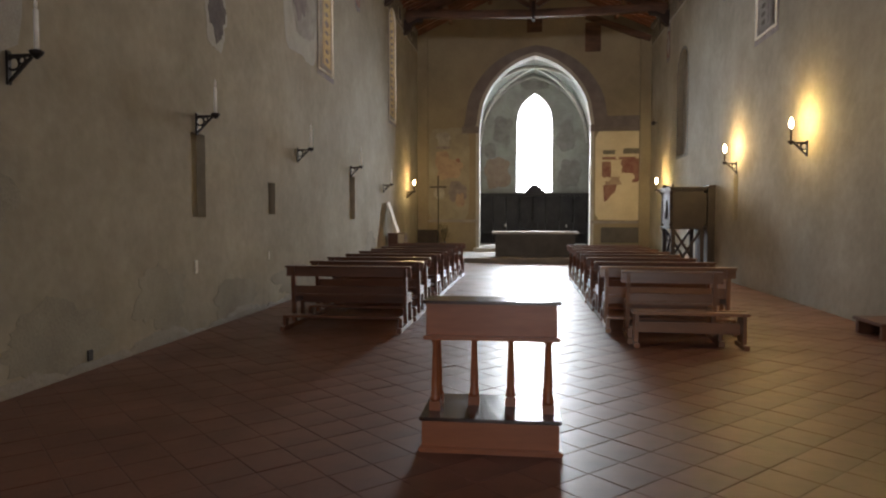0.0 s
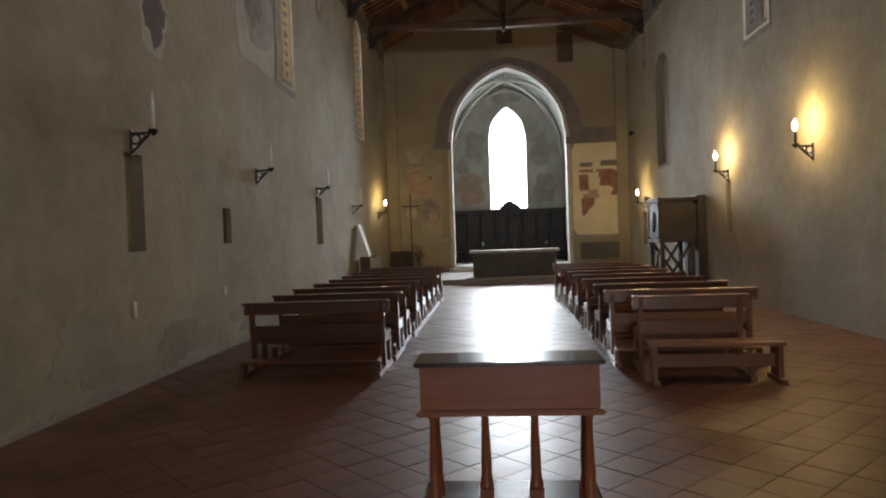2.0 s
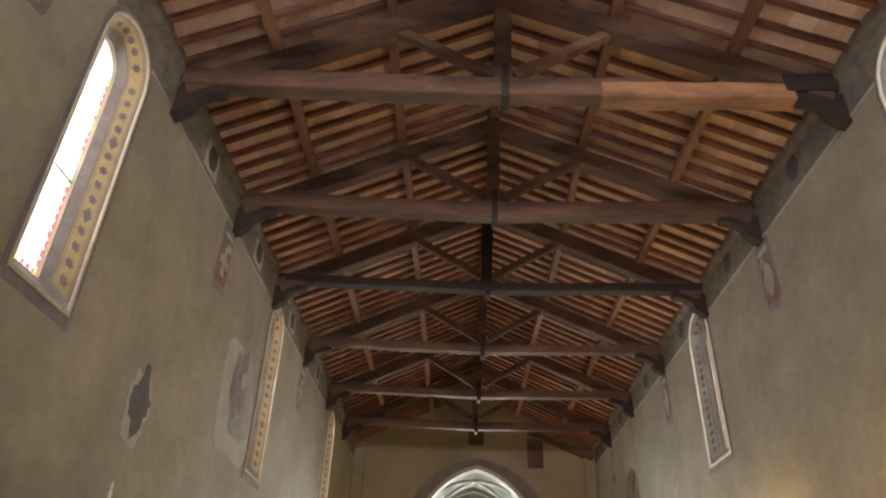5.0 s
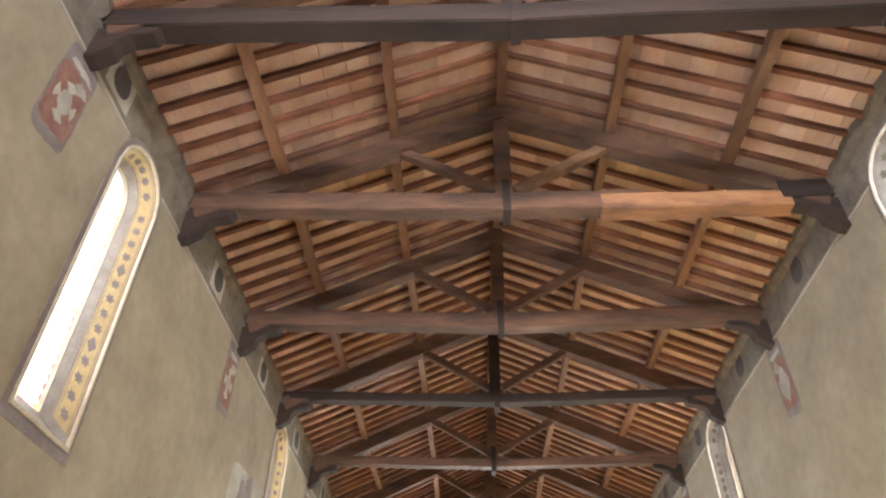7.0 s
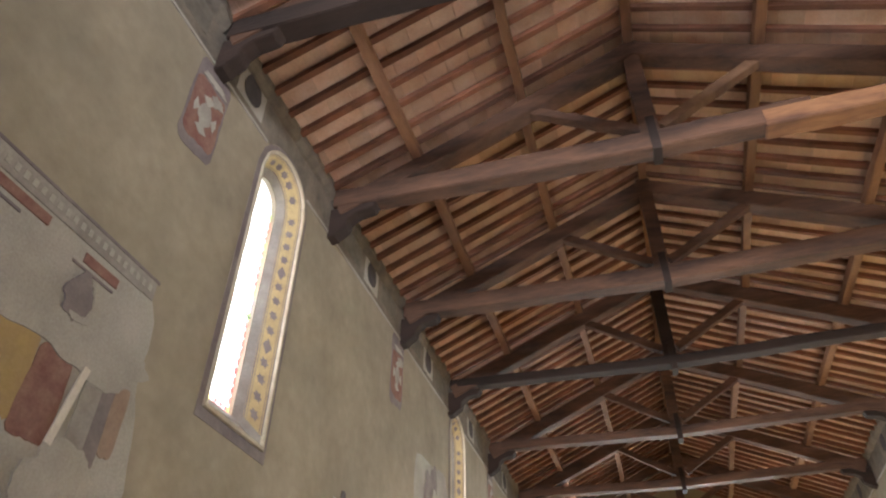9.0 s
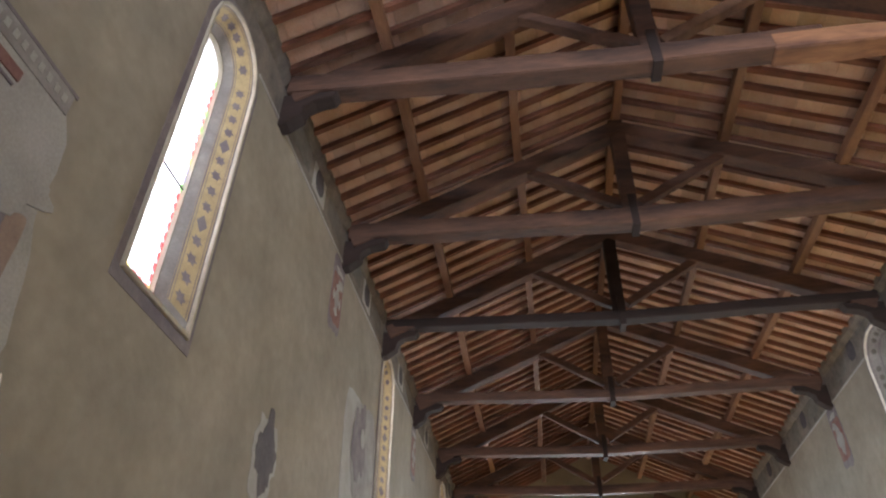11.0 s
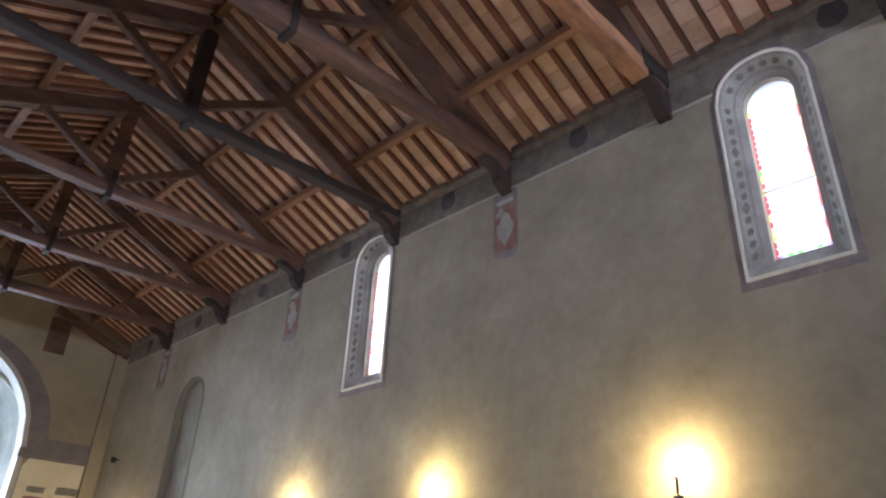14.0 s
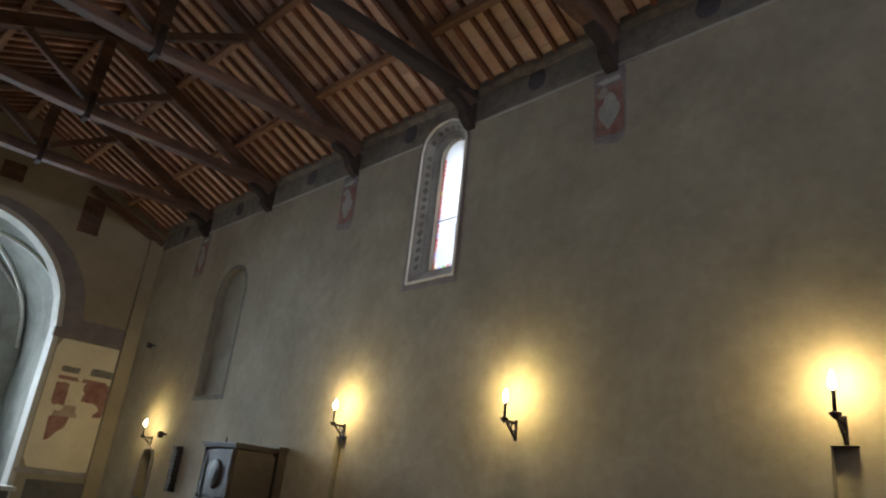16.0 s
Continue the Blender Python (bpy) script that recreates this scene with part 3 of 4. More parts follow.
def truss(y, tie, tie_h, mended=False, group="roof trusses"):
    label = "old dark oak roof truss with a mended orange tie beam end" if mended else "old dark oak king-post roof truss"
    if tie is BEAM_DARK:
        label = "oak roof truss with a thin blackened tie beam"
    root = thing("roof_truss", label, "truss", group, at=(0, y, 0))
    bm = bmesh.new()
    bar(bm, (-4.15, 0, 8.0), (0, 0, 7.88), 0.24, tie_h, wob=0.05)
    part("tie_beam", bm, tie, root, bevel=0.012)
    bm = bmesh.new()
    bar(bm, (0, 0, 7.88), (1.75 if mended else 4.15, 0, 7.89 if mended else 7.96), 0.24, tie_h, wob=0.05)
    part("tie_beam", bm, tie, root, bevel=0.012)
    if mended:
        bm = bmesh.new()
        bar(bm, (1.2, 0, 7.83), (3.62, 0, 7.84), 0.26, tie_h * 0.9, wob=0.06)
        part("mended_length", bm, BEAM_NEW, root, "orange mended timber", bevel=0.012)
        bm = bmesh.new()
        bar(bm, (3.5, 0, 7.98), (4.15, 0, 8.0), 0.27, 0.3)
        part("strap_end", bm, BEAM_DARK, root, "blackened beam end", bevel=0.012)
    for s in (-1, 1):
        bm = bmesh.new()
        bar(bm, (s * 4.1, 0, rafter_top(4.1) - 0.14), (s * 0.02, 0, RIDGE - 0.15), 0.23, 0.27, wob=0.05)
        part("rafter", bm, BEAM, root, bevel=0.012)
        bm = bmesh.new()
        bar(bm, (s * 0.12, 0, 8.15), (s * 1.42, 0, rafter_top(1.42) - 0.24), 0.13, 0.14, wob=0.06)
        part("strut", bm, BEAM if s < 0 or not mended else PURLIN, root, bevel=0.008)
        bm = bmesh.new()
        prof = [(4.2, 7.36), (4.2, 7.84), (3.55, 7.84), (3.6, 7.74), (3.82, 7.70), (3.93, 7.62), (3.95, 7.5), (4.06, 7.42), (4.1, 7.38)]
        lo = [[bm.verts.new((s * px, yy, pz)) for px, pz in prof] for yy in (-0.095, 0.095)]
        bm.faces.new(lo[0])
        bm.faces.new(lo[1][::-1])
        for i in range(len(prof)):
            j = (i + 1) % len(prof)
            bm.faces.new((lo[0][i], lo[0][j], lo[1][j], lo[1][i]))
        part("corbel", bm, BEAM_DARK, root, "carved black corbel", bevel=0.01)
    bm = bmesh.new()
    bar(bm, (-0.03, 0, 7.95), (0, 0, RIDGE + 0.02), 0.22, 0.2, up=(0, 1, 0), wob=0.05)
    part("king_post", bm, BEAM if tie is not BEAM_DARK else BEAM_DARK, root, bevel=0.012)
    bm = bmesh.new()
    box(bm, -0.05, 0.05, -0.14, 0.14, 7.68, 8.25)
    part("stirrup_strap", bm, BEAM_DARK, root, "dark stirrup strap")
    return root


for y, tie, h, mended in ((-1.0, BEAM, 0.3, 0), (2.2, BEAM, 0.3, 0), (4.89, BEAM_DARK, 0.3, 0), (7.58, BEAM, 0.3, 1), (10.34, BEAM, 0.28, 0), (13.02, BEAM_DARK, 0.17, 0), (16.13, BEAM, 0.19, 0), (19.33, BEAM, 0.2, 0), (22.39, BEAM, 0.24, 0)):
    truss(y, tie, h, bool(mended))
bm = bmesh.new()
bar(bm, (4.15, 25.22, 7.7), (1.9, 25.22, 8.58), 0.2, 0.2)
solid("sloping_beam", bm, BEAM, "sloping dark oak timber along the end wall", "beam")

# painted frieze along the wall heads
rnd = random.Random(9)
for name, place, sx in (("west", west, -1), ("east", east, 1)):
    bm = bmesh.new()
    low = [(YB, 7.48)]
    for w in WEST_WINDOWS if sx < 0 else EAST_WINDOWS:
        bow = arch_loop(w[0], w[1] + 0.1, w[2], w[3], w[4] + 0.09)[2:][::-1]
        bow = [q for q in bow if q[1] > 7.485]
        low += [(bow[0][0] - 0.02, 7.48)] + bow + [(bow[-1][0] + 0.02, 7.48)]
    panel(bm, low + [(YE, 7.48), (YE, 8.3), (YB, 8.3)], [], lambda u, v, q, p=place: p(u, v, q - 0.005), 0.008)
    fr = solid("frieze_" + name, bm, FRIEZE, "faded grey painted frieze below the roof", "frieze", kind="structure")
    cuts = [YB] + [q for w in (WEST_WINDOWS if sx < 0 else EAST_WINDOWS) for q in (w[0] - w[1] - 0.02, w[0] + w[1] + 0.02)] + [YE]
    for a, b in zip(cuts[::2], cuts[1::2]):
        bm = bmesh.new()
        box(bm, *sorted((sx * 4.185, sx * 4.2)), a, b, 7.44, 7.475)
        part("border_line", bm, PLASTER_PALE, fr, "pale border line")
    ys = [4.89, 7.58, 10.34, 13.02, 16.13, 19.33, 22.39, 25.2]
    for a, b in zip([2.2] + ys, ys):
        mid = (a + b) / 2
        near = [w[0] for w in (WEST_WINDOWS if sx < 0 else EAST_WINDOWS) if abs(w[0] - mid) < 0.75]
        mid += (0.8 if mid >= near[0] else -0.8) if near else 0
        bm = bmesh.new()
        ring = [place(mid + 0.17 * math.cos(t) * (1 if math.sin(t) < 0.2 else 0.95), 7.85 + 0.22 * math.sin(t) - 0.05 * abs(math.cos(t)), -0.012) for t in [2 * math.pi * i / 14 for i in range(14)]]
        f = bm.faces.new([bm.verts.new(p) for p in ring])
        ex = bmesh.ops.extrude_face_region(bm, geom=[f])
        bmesh.ops.translate(bm, vec=(sx * 0.009, 0, 0), verts=[g for g in ex["geom"] if isinstance(g, bmesh.types.BMVert)])
        part("painted_shield", bm, DARKPAINT, fr, "dark painted shield")
        bm = bmesh.new()
        box(bm, *sorted((sx * 4.192, sx * 4.2)), mid - 0.26, mid + 0.26, 7.56, 8.1)
        part("shield_ground", bm, PLASTER_PALE if sx < 0 else FRIEZE, fr, "pale ground round the shield")
        # ragged plaster on the wall head between two trusses
        bm = bmesh.new()
        n = 14
        rows = []
        for i in range(n + 1):
            yy = a + 0.14 + (b - a - 0.28) * i / n
            d = 0.07 + 0.07 * noise.noise(Vector((yy * 2.3, sx * 2, 7)))
            zz = 8.06 + 0.06 * noise.noise(Vector((yy * 3.7, sx * 5, 2)))
            rows.append([bm.verts.new((sx * q, yy, h)) for q, h in ((4.22, zz - 0.10), (4.19 - d * 0.4, zz - 0.07), (4.19 - d, zz), (4.19 - d, zz + 0.12), (4.22, zz + 0.12))])
        for p, q in zip(rows, rows[1:]):
            for k in range(5):
                bm.faces.new((p[k], p[(k + 1) % 5], q[(k + 1) % 5], q[k]))
        part("wall_head", bm, FRIEZE, fr, "ragged plaster at the wall head")
        for du in (-0.72, 0.72):
            if not a + 0.46 < mid + du < b - 0.46 or any(abs(mid + du - w[0]) < w[1] + 0.42 for w in (WEST_WINDOWS if sx < 0 else EAST_WINDOWS)):
                continue
            bm = bmesh.new()
            box(bm, *sorted((sx * 4.19, sx * 4.2)), mid + du - 0.3, mid + du + 0.3, 7.62, 8.08)
            part("painted_field", bm, SCROLL, fr, "worn painted scroll field")


# ---- wall paintings ----
def blob(name, place, cu, cv, w, h, seed, material, parent=None, label="", category="fresco", lift=0.004, square=3.0, rough=0.12, n=44):
    """A ragged-edged patch of painted plaster lying on a wall."""
    bm = bmesh.new()
    ring = []
    for i in range(n):
        t = 2 * math.pi * i / n
        c, s = math.cos(t), math.sin(t)
        r = (abs(c) ** square + abs(s) ** square) ** (-1 / square)
        r *= 1 + rough * (noise.noise(Vector((c * 1.3 + seed * 7.1, s * 1.3, seed))) * 1.6 + noise.noise(Vector((c * 4 + seed, s * 4, seed * 3))) * 0.8)
        ring.append((cu + c * r * w / 2, cv + s * r * h / 2))
    f = bm.faces.new([bm.verts.new(place(u, v, -lift)) for u, v in ring])
    ex = bmesh.ops.extrude_face_region(bm, geom=[f])
    vec = Vector(place(0, 0, 0.003)) - Vector(place(0, 0, -lift))
    bmesh.ops.translate(bm, vec=vec, verts=[g for g in ex["geom"] if isinstance(g, bmesh.types.BMVert)])
    bmesh.ops.triangulate(bm, faces=[g for g in bm.faces if len(g.verts) > 4])
    if parent:
        return part(name, bm, material, parent, label)
    return solid(name, bm, material, label, category)


def tilt_box(bm, place, u, v, du, dv, w0, w1):
    vs = [bm.verts.new(place(u + a * du, v + b * dv, w)) for w in (w0, w1) for a, b in ((-0.5, -0.5), (0.5, -0.5), (0.5, 0.5), (-0.5, 0.5))]
    for f in ((0, 1, 2, 3), (4, 7, 6, 5), (0, 4, 5, 1), (1, 5, 6, 2), (2, 6, 7, 3), (3, 7, 4, 0)):
        bm.faces.new([vs[i] for i in f])


hole = blob("bare_patch", west, 8.72, 4.0, 0.66, 0.9, 3, PLASTER_PALE, label="pale ragged patch round bare grey plaster", category="wall patch", square=1.6, rough=0.25)
blob("bare_plaster", west, 8.73, 4.0, 0.52, 0.76, 4, HOLE, hole, "dark grey bare plaster", lift=0.008, square=1.5, rough=0.35)
fig = blob("wall_painting", west, 12.2, 5.15, 1.9, 1.9, 6, PLASTER_PALE, label="faded grey fresco fragment on pale plaster", square=3.0, rough=0.14)
blob("painted_field", west, 12.3, 5.35, 1.35, 1.5, 8, GREYFIG, fig, "grey painted field", lift=0.008, rough=0.12)
blob("dark_shape", west, 12.0, 5.45, 0.7, 1.15, 9, MAUVE, fig, "dark weathered shape", lift=0.012, square=2, rough=0.25)
blob("pale_disc", west, 12.15, 5.55, 0.22, 0.28, 10, PLASTER_PALE, fig, "pale round shape", lift=0.016, square=2, rough=0.1)
big = blob("wall_painting", west, 3.55, 3.7, 3.5, 2.3, 12, PLASTER_PALE, label="large worn fresco with a painted border", square=5, rough=0.06)
bm = bmesh.new()
tilt_box(bm, west, 3.35, 4.80, 3.3, 0.16, -0.012, -0.003)
part("dentil_border", bm, GREYFIG, big, "grey patterned border")
bm = bmesh.new()
for i in range(44):
    tilt_box(bm, west, 1.75 + i * 0.074, 4.80, 0.04, 0.06, -0.016, -0.012)
tagged(part("border_pattern", bm, PLASTER_PALE, big, "pale painted checks"), kind="stuff")
bm = bmesh.new()
tilt_box(bm, west, 3.35, 4.895, 3.35, 0.025, -0.014, -0.003)
part("dark_line", bm, MAUVE, big, "dark painted line")
for u, v, w, h, mm in ((2.83, 4.65, 2.25, 0.075, RED), (4.47, 4.62, 0.34, 0.075, RED), (2.7, 4.56, 2.1, 0.02, MAUVE), (4.42, 4.54, 0.4, 0.018, MAUVE), (2.4, 4.36, 1.4, 0.26, GREYFIG)):
    bm = bmesh.new()
    tilt_box(bm, west, u, v, w, h, -0.014, -0.003)
    part("painted_line", bm, mm, big, "faded painted line")
# band of painted robes, left between two losses of plaster
for k, (u, v, w, h, mm) in enumerate(((2.5, 3.7, 0.9, 0.7, FADED), (3.2, 3.68, 0.55, 0.66, MAUVE), (3.6, 3.7, 0.3, 0.66, FADED), (4.0, 3.68, 0.52, 0.62, OCHRE), (4.4, 3.66, 0.30, 0.60, RED), (4.76, 3.64, 0.17, 0.62, GREYFIG), (4.9, 3.66, 0.12, 0.6, MAUVE), (5.02, 3.74, 0.14, 0.5, FADED))):
    blob("painted_robe", west, u, v, w, h, 20 + k, mm, big, "worn painted robe", lift=0.007 + 0.0006 * k, square=7, rough=0.05)
for k, (u, v, w, h, rough) in enumerate(((3.4, 4.12, 1.9, 0.42, 0.25), (4.62, 4.08, 0.95, 0.36, 0.25), (3.75, 3.15, 1.15, 0.62, 0.12), (4.8, 3.22, 0.6, 0.5, 0.3), (2.4, 3.15, 1.5, 0.55, 0.2))):
    blob("plaster_loss", west, u, v, w, h, 34 + k, PLASTER_PALE, big, "smooth pale repair plaster", lift=0.016 + 0.001 * k, square=2.6, rough=rough)
blob("painted_arch", west, 4.37, 4.33, 0.26, 0.34, 29, MAUVE, big, "dark painted arch", lift=0.022, square=1.7, rough=0.28)
blob("arch_rim", west, 4.42, 4.2, 0.17, 0.05, 30, PLASTER_PALE, big, "pale painted rim", lift=0.024, square=2, rough=0.2)
bm = bmesh.new()
bar(bm, (-4.185, 4.56, 3.4), (-4.185, 4.65, 3.95), 0.055, 0.012, up=(1, 0, 0))
part("pale_stripe", bm, WHITEP, big, "pale painted stripe")


def fan(name, place, points, lift, material, parent, label):
    """A flat painted polygon lying on a wall."""
    bm = bmesh.new()
    f = bm.faces.new([bm.verts.new(place(u, v, -lift)) for u, v in points])
    ex = bmesh.ops.extrude_face_region(bm, geom=[f])
    bmesh.ops.translate(bm, vec=Vector(place(0, 0, 0.003)) - Vector(place(0, 0, -lift)), verts=[g for g in ex["geom"] if isinstance(g, bmesh.types.BMVert)])
    return part(name, bm, material, parent, label)


def shield(place, u, v, w, h, seed):
    root = blob("painted_shield", place, u, v, w, h, seed, MAUVE, label="small faded red and grey painted coat of arms", square=10, rough=0.05)
    tagged(root, group="painted shields under the corbels")
    blob("field", place, u, v - h * 0.06, w * 0.88, h * 0.66, seed + 1, RED, root, "faded red field", lift=0.007, square=9, rough=0.06)
    c = v - h * 0.07
    blob("emblem", place, u, c, w * (0.4 if place is west else 0.62), h * (0.34 if place is west else 0.5), seed + 2, GREYFIG, root, "blue-grey lozenge", lift=0.010, square=1.3, rough=0.12)
    for dv in (-1, 1):
        fan("pale_fan", place, [(u, c + dv * h * 0.10), (u - w * 0.17, c + dv * h * 0.17), (u, c + dv * h * 0.22), (u + w * 0.17, c + dv * h * 0.19)], 0.013, PLASTER_PALE if place is west else GREYFIG, root, "pale fan")
    for du in (-1, 1):
        fan("pale_fan", place, [(u + du * w * 0.18, c), (u + du * w * 0.3, c + h * 0.08), (u + du * w * 0.34, c), (u + du * w * 0.3, c - h * 0.08)], 0.013, PLASTER_PALE if place is west else GREYFIG, root, "pale fan")
    blob("crest", place, u, v + h * 0.38, w * 0.84, h * 0.18, seed + 5, MAUVE, root, "dark crest", lift=0.009, square=4, rough=0.2)
    blob("scroll", place, u, v + h * 0.33, w * 0.7, h * 0.07, seed + 6, PLASTER_PALE, root, "pale scroll", lift=0.012, square=2, rough=0.4)
    blob("worn_loss", place, u + w * 0.2, v + h * 0.18, w * 0.35, h * 0.12, seed + 7, GREYFIG, root, "worn plaster", lift=0.015, square=2, rough=0.4)


for k, y in enumerate((4.89, 10.2, 16.2)):
    shield(west, y, 6.86, 0.52, 1.14, 40 + k)
for k, y in enumerate((10.38, 16.25, 22.4)):
    shield(east, y, 6.86, 0.5, 1.2, 50 + k)

pl = blob("wall_painting", north, -3.05, 3.0, 1.5, 3.4, 61, STAIN_SHADE, label="worn greyish fresco beside the arch", square=8, rough=0.03)
for k, (u, v, w, h, mm) in enumerate(((-3.25, 4.3, 0.5, 0.5, GREYFIG), (-3.25, 3.98, 0.55, 0.10, MAUVE), (-3.3, 3.6, 0.5, 0.5, FADED), (-2.72, 3.25, 0.2, 0.7, RED), (-3.05, 3.2, 0.9, 0.7, FADED), (-2.72, 2.35, 0.62, 0.7, MAUVE), (-2.62, 2.05, 0.3, 0.5, FADED), (-3.4, 2.3, 0.4, 0.4, GREYFIG))):
    blob("painted_shape", north, u, v, w, h, 70 + k, mm, pl, "worn brownish painted shape", lift=0.007 + 0.002 * k, square=3.2, rough=0.22)
pr = blob("wall_painting", north, 3.15, 2.9, 1.75, 3.2, 81, PLASTER_WHITE, label="cream wall panel with fragments of red fresco", square=14, rough=0.008)
for k, (u, v, w, h, mm) in enumerate(((2.79, 3.75, 0.48, 0.15, SCROLL), (3.62, 3.77, 0.72, 0.22, SCROLL), (3.12, 3.53, 1.2, 0.10, RED), (2.68, 3.12, 0.32, 0.58, RED), (3.6, 3.1, 0.76, 0.84, RED), (2.92, 2.72, 0.56, 0.3, FADED))):
    blob("painted_shape", north, u, v, w, h, 90 + k, mm, pr, "dark red fresco fragment", lift=0.007 + 0.0015 * k, square=7, rough=0.08)
fan("painted_shape", north, [(2.57, 2.55), (2.60, 1.95), (2.72, 2.02), (2.85, 2.2), (3.0, 2.32), (3.05, 2.6), (2.85, 2.66)], 0.008, RED, pr, "dark red fresco fragment")
for k, (u, v, w, h) in enumerate(((3.03, 3.12, 0.36, 0.42), (3.4, 2.82, 0.5, 0.4), (3.05, 3.68, 0.16, 0.4), (3.6, 3.67, 0.7, 0.035), (3.95, 2.72, 0.3, 0.14), (2.7, 2.78, 0.26, 0.14))):
    blob("plaster_loss", north, u, v, w, h, 100 + k, PLASTER_WHITE, pr, "cream plaster loss", lift=0.018 + 0.001 * k, square=2.4, rough=0.2)
bm = bmesh.new()
box(bm, 2.5, 4.15, YE - 0.07, YE, 0.48, 1.04)
solid("stone_tablet", bm, ALTAR, "long dark stone tablet on the end wall", "tablet", bevel=0.015)
bm = bmesh.new()
box(bm, -3.85, -1.98, YE - 0.05, YE, 1.22, 1.32)
solid("dado_rail", bm, STONE, "grey stone dado moulding", "trim", kind="structure", bevel=0.01)
bm = bmesh.new()
box(bm, 2.16, 3.85, YE - 0.05, YE, 1.18, 1.28)
solid("dado_rail", bm, STONE, "grey stone dado moulding", "trim", kind="structure", bevel=0.01)
# patches on the chancel wall
for k, (u, v, w, h) in enumerate(((-1.45, 3.35, 1.1, 1.3), (-1.2, 5.2, 0.8, 1.2), (1.65, 3.3, 0.9, 1.2), (1.5, 4.9, 0.8, 1.2), (-1.75, 4.3, 0.5, 0.7), (0.2, 7.1, 1.2, 0.4))):
    blob("wall_painting", chancel, u, v, w, h, 110 + k, FADED if k == 0 else DIMFRESCO, label="faded fresco fragment in the chancel", square=3.0, rough=0.2)


for k, (u, v, w, h) in enumerate(((5.6, 0.35, 1.5, 0.6), (7.3, 0.5, 1.1, 0.7), (9.2, 0.3, 1.4, 0.5), (11.4, 0.35, 1.6, 0.5), (14.0, 0.3, 1.8, 0.5), (4.6, 1.7, 1.2, 0.8), (17.5, 0.5, 1.6, 0.9))):
    blob("damp_stain", west, u, v, w, h, 130 + k, STAIN_SHADE, label="blotchy damp stain low on the plaster", category="stain", lift=0.003, square=2.0, rough=0.35)


# ---- sconces ----
def sconce(sx, y, z, lit):
    label = "iron wall bracket with a lit electric candle" if lit else "iron wall bracket with an unlit white candle tube"
    root = thing("wall_sconce", label, "wall lamp", "lit wall sconces" if lit else "unlit wall sconces", at=(sx * 4.2, y, z))
    s = -sx
    bm = bmesh.new()
    box(bm, *sorted((0, s * 0.02)), -0.022, 0.022, -0.16, 0.10)
    part("wall_plate", bm, IRON, root, bevel=0.004)
    bm = bmesh.new()
    bar(bm, (0, 0, 0.06), (s * 0.25, 0, 0.06), 0.022, 0.022)
    bar(bm, (s * 0.01, 0, -0.14), (s * 0.21, 0, 0.05), 0.02, 0.02)
    for cx, cz, rr in ((0.055, 0.0, 0.05), (0.125, 0.025, 0.03)):
        ring = [(s * (cx + rr * math.cos(q * math.pi / 5)), 0, cz + rr * math.sin(q * math.pi / 5)) for q in range(11)]
        for p, q in zip(ring, ring[1:]):
            bar(bm, p, q, 0.016, 0.014, up=(0, 1, 0))
    part("bracket", bm, IRON, root)
    bm = bmesh.new()
    lathe(bm, s * 0.25, 0, ((0.012, 0.03), (0.05, 0.07), (0.055, 0.09), (0.03, 0.10)))
    part("drip_pan", bm, IRON, root)
    bm = bmesh.new()
    lathe(bm, s * 0.25, 0, ((0.018, 0.10), (0.018, 0.40), (0.010, 0.41)) if not lit else ((0.016, 0.10), (0.016, 0.28), (0.012, 0.29)))
    candle = part("candle", bm, WAX if not lit else IRON, root, "white candle tube" if not lit else "dark candle tube")
    bm = bmesh.new()
    if lit:
        lathe(bm, s * 0.25, 0, ((0.012, 0.29), (0.028, 0.32), (0.036, 0.36), (0.026, 0.41), (0.006, 0.46)))
        b = part("bulb", bm, BULB, candle, "glowing warm bulb")
        b.visible_shadow = False
        lamp = new("sconce_light", bpy.data.lights.new("sconce_light", "POINT"))
        lamp.data.energy, lamp.data.color, lamp.data.shadow_soft_size = BULB_WATTS, (1.0, 0.74, 0.27), 0.05
        lamp.location = (sx * 4.2 + s * 0.25, y, z + 0.40)
    else:
        lathe(bm, s * 0.25, 0, ((0.006, 0.41), (0.014, 0.44), (0.014, 0.46), (0.003, 0.5)), 8)
        part("bulb", bm, WAX, candle, "small unlit bulb")


for y, z in ((5.1, 2.58), (8.12, 2.56), (11.8, 2.52), (15.44, 2.48), (19.0, 2.25)):
    sconce(-1, y, z, False)
for y, z in ((7.88, 2.54), (11.65, 2.52), (15.25, 2.48), (22.7, 2.2)):
    sconce(1, y, z, True)
sconce(-1, 22.9, 2.2, True)


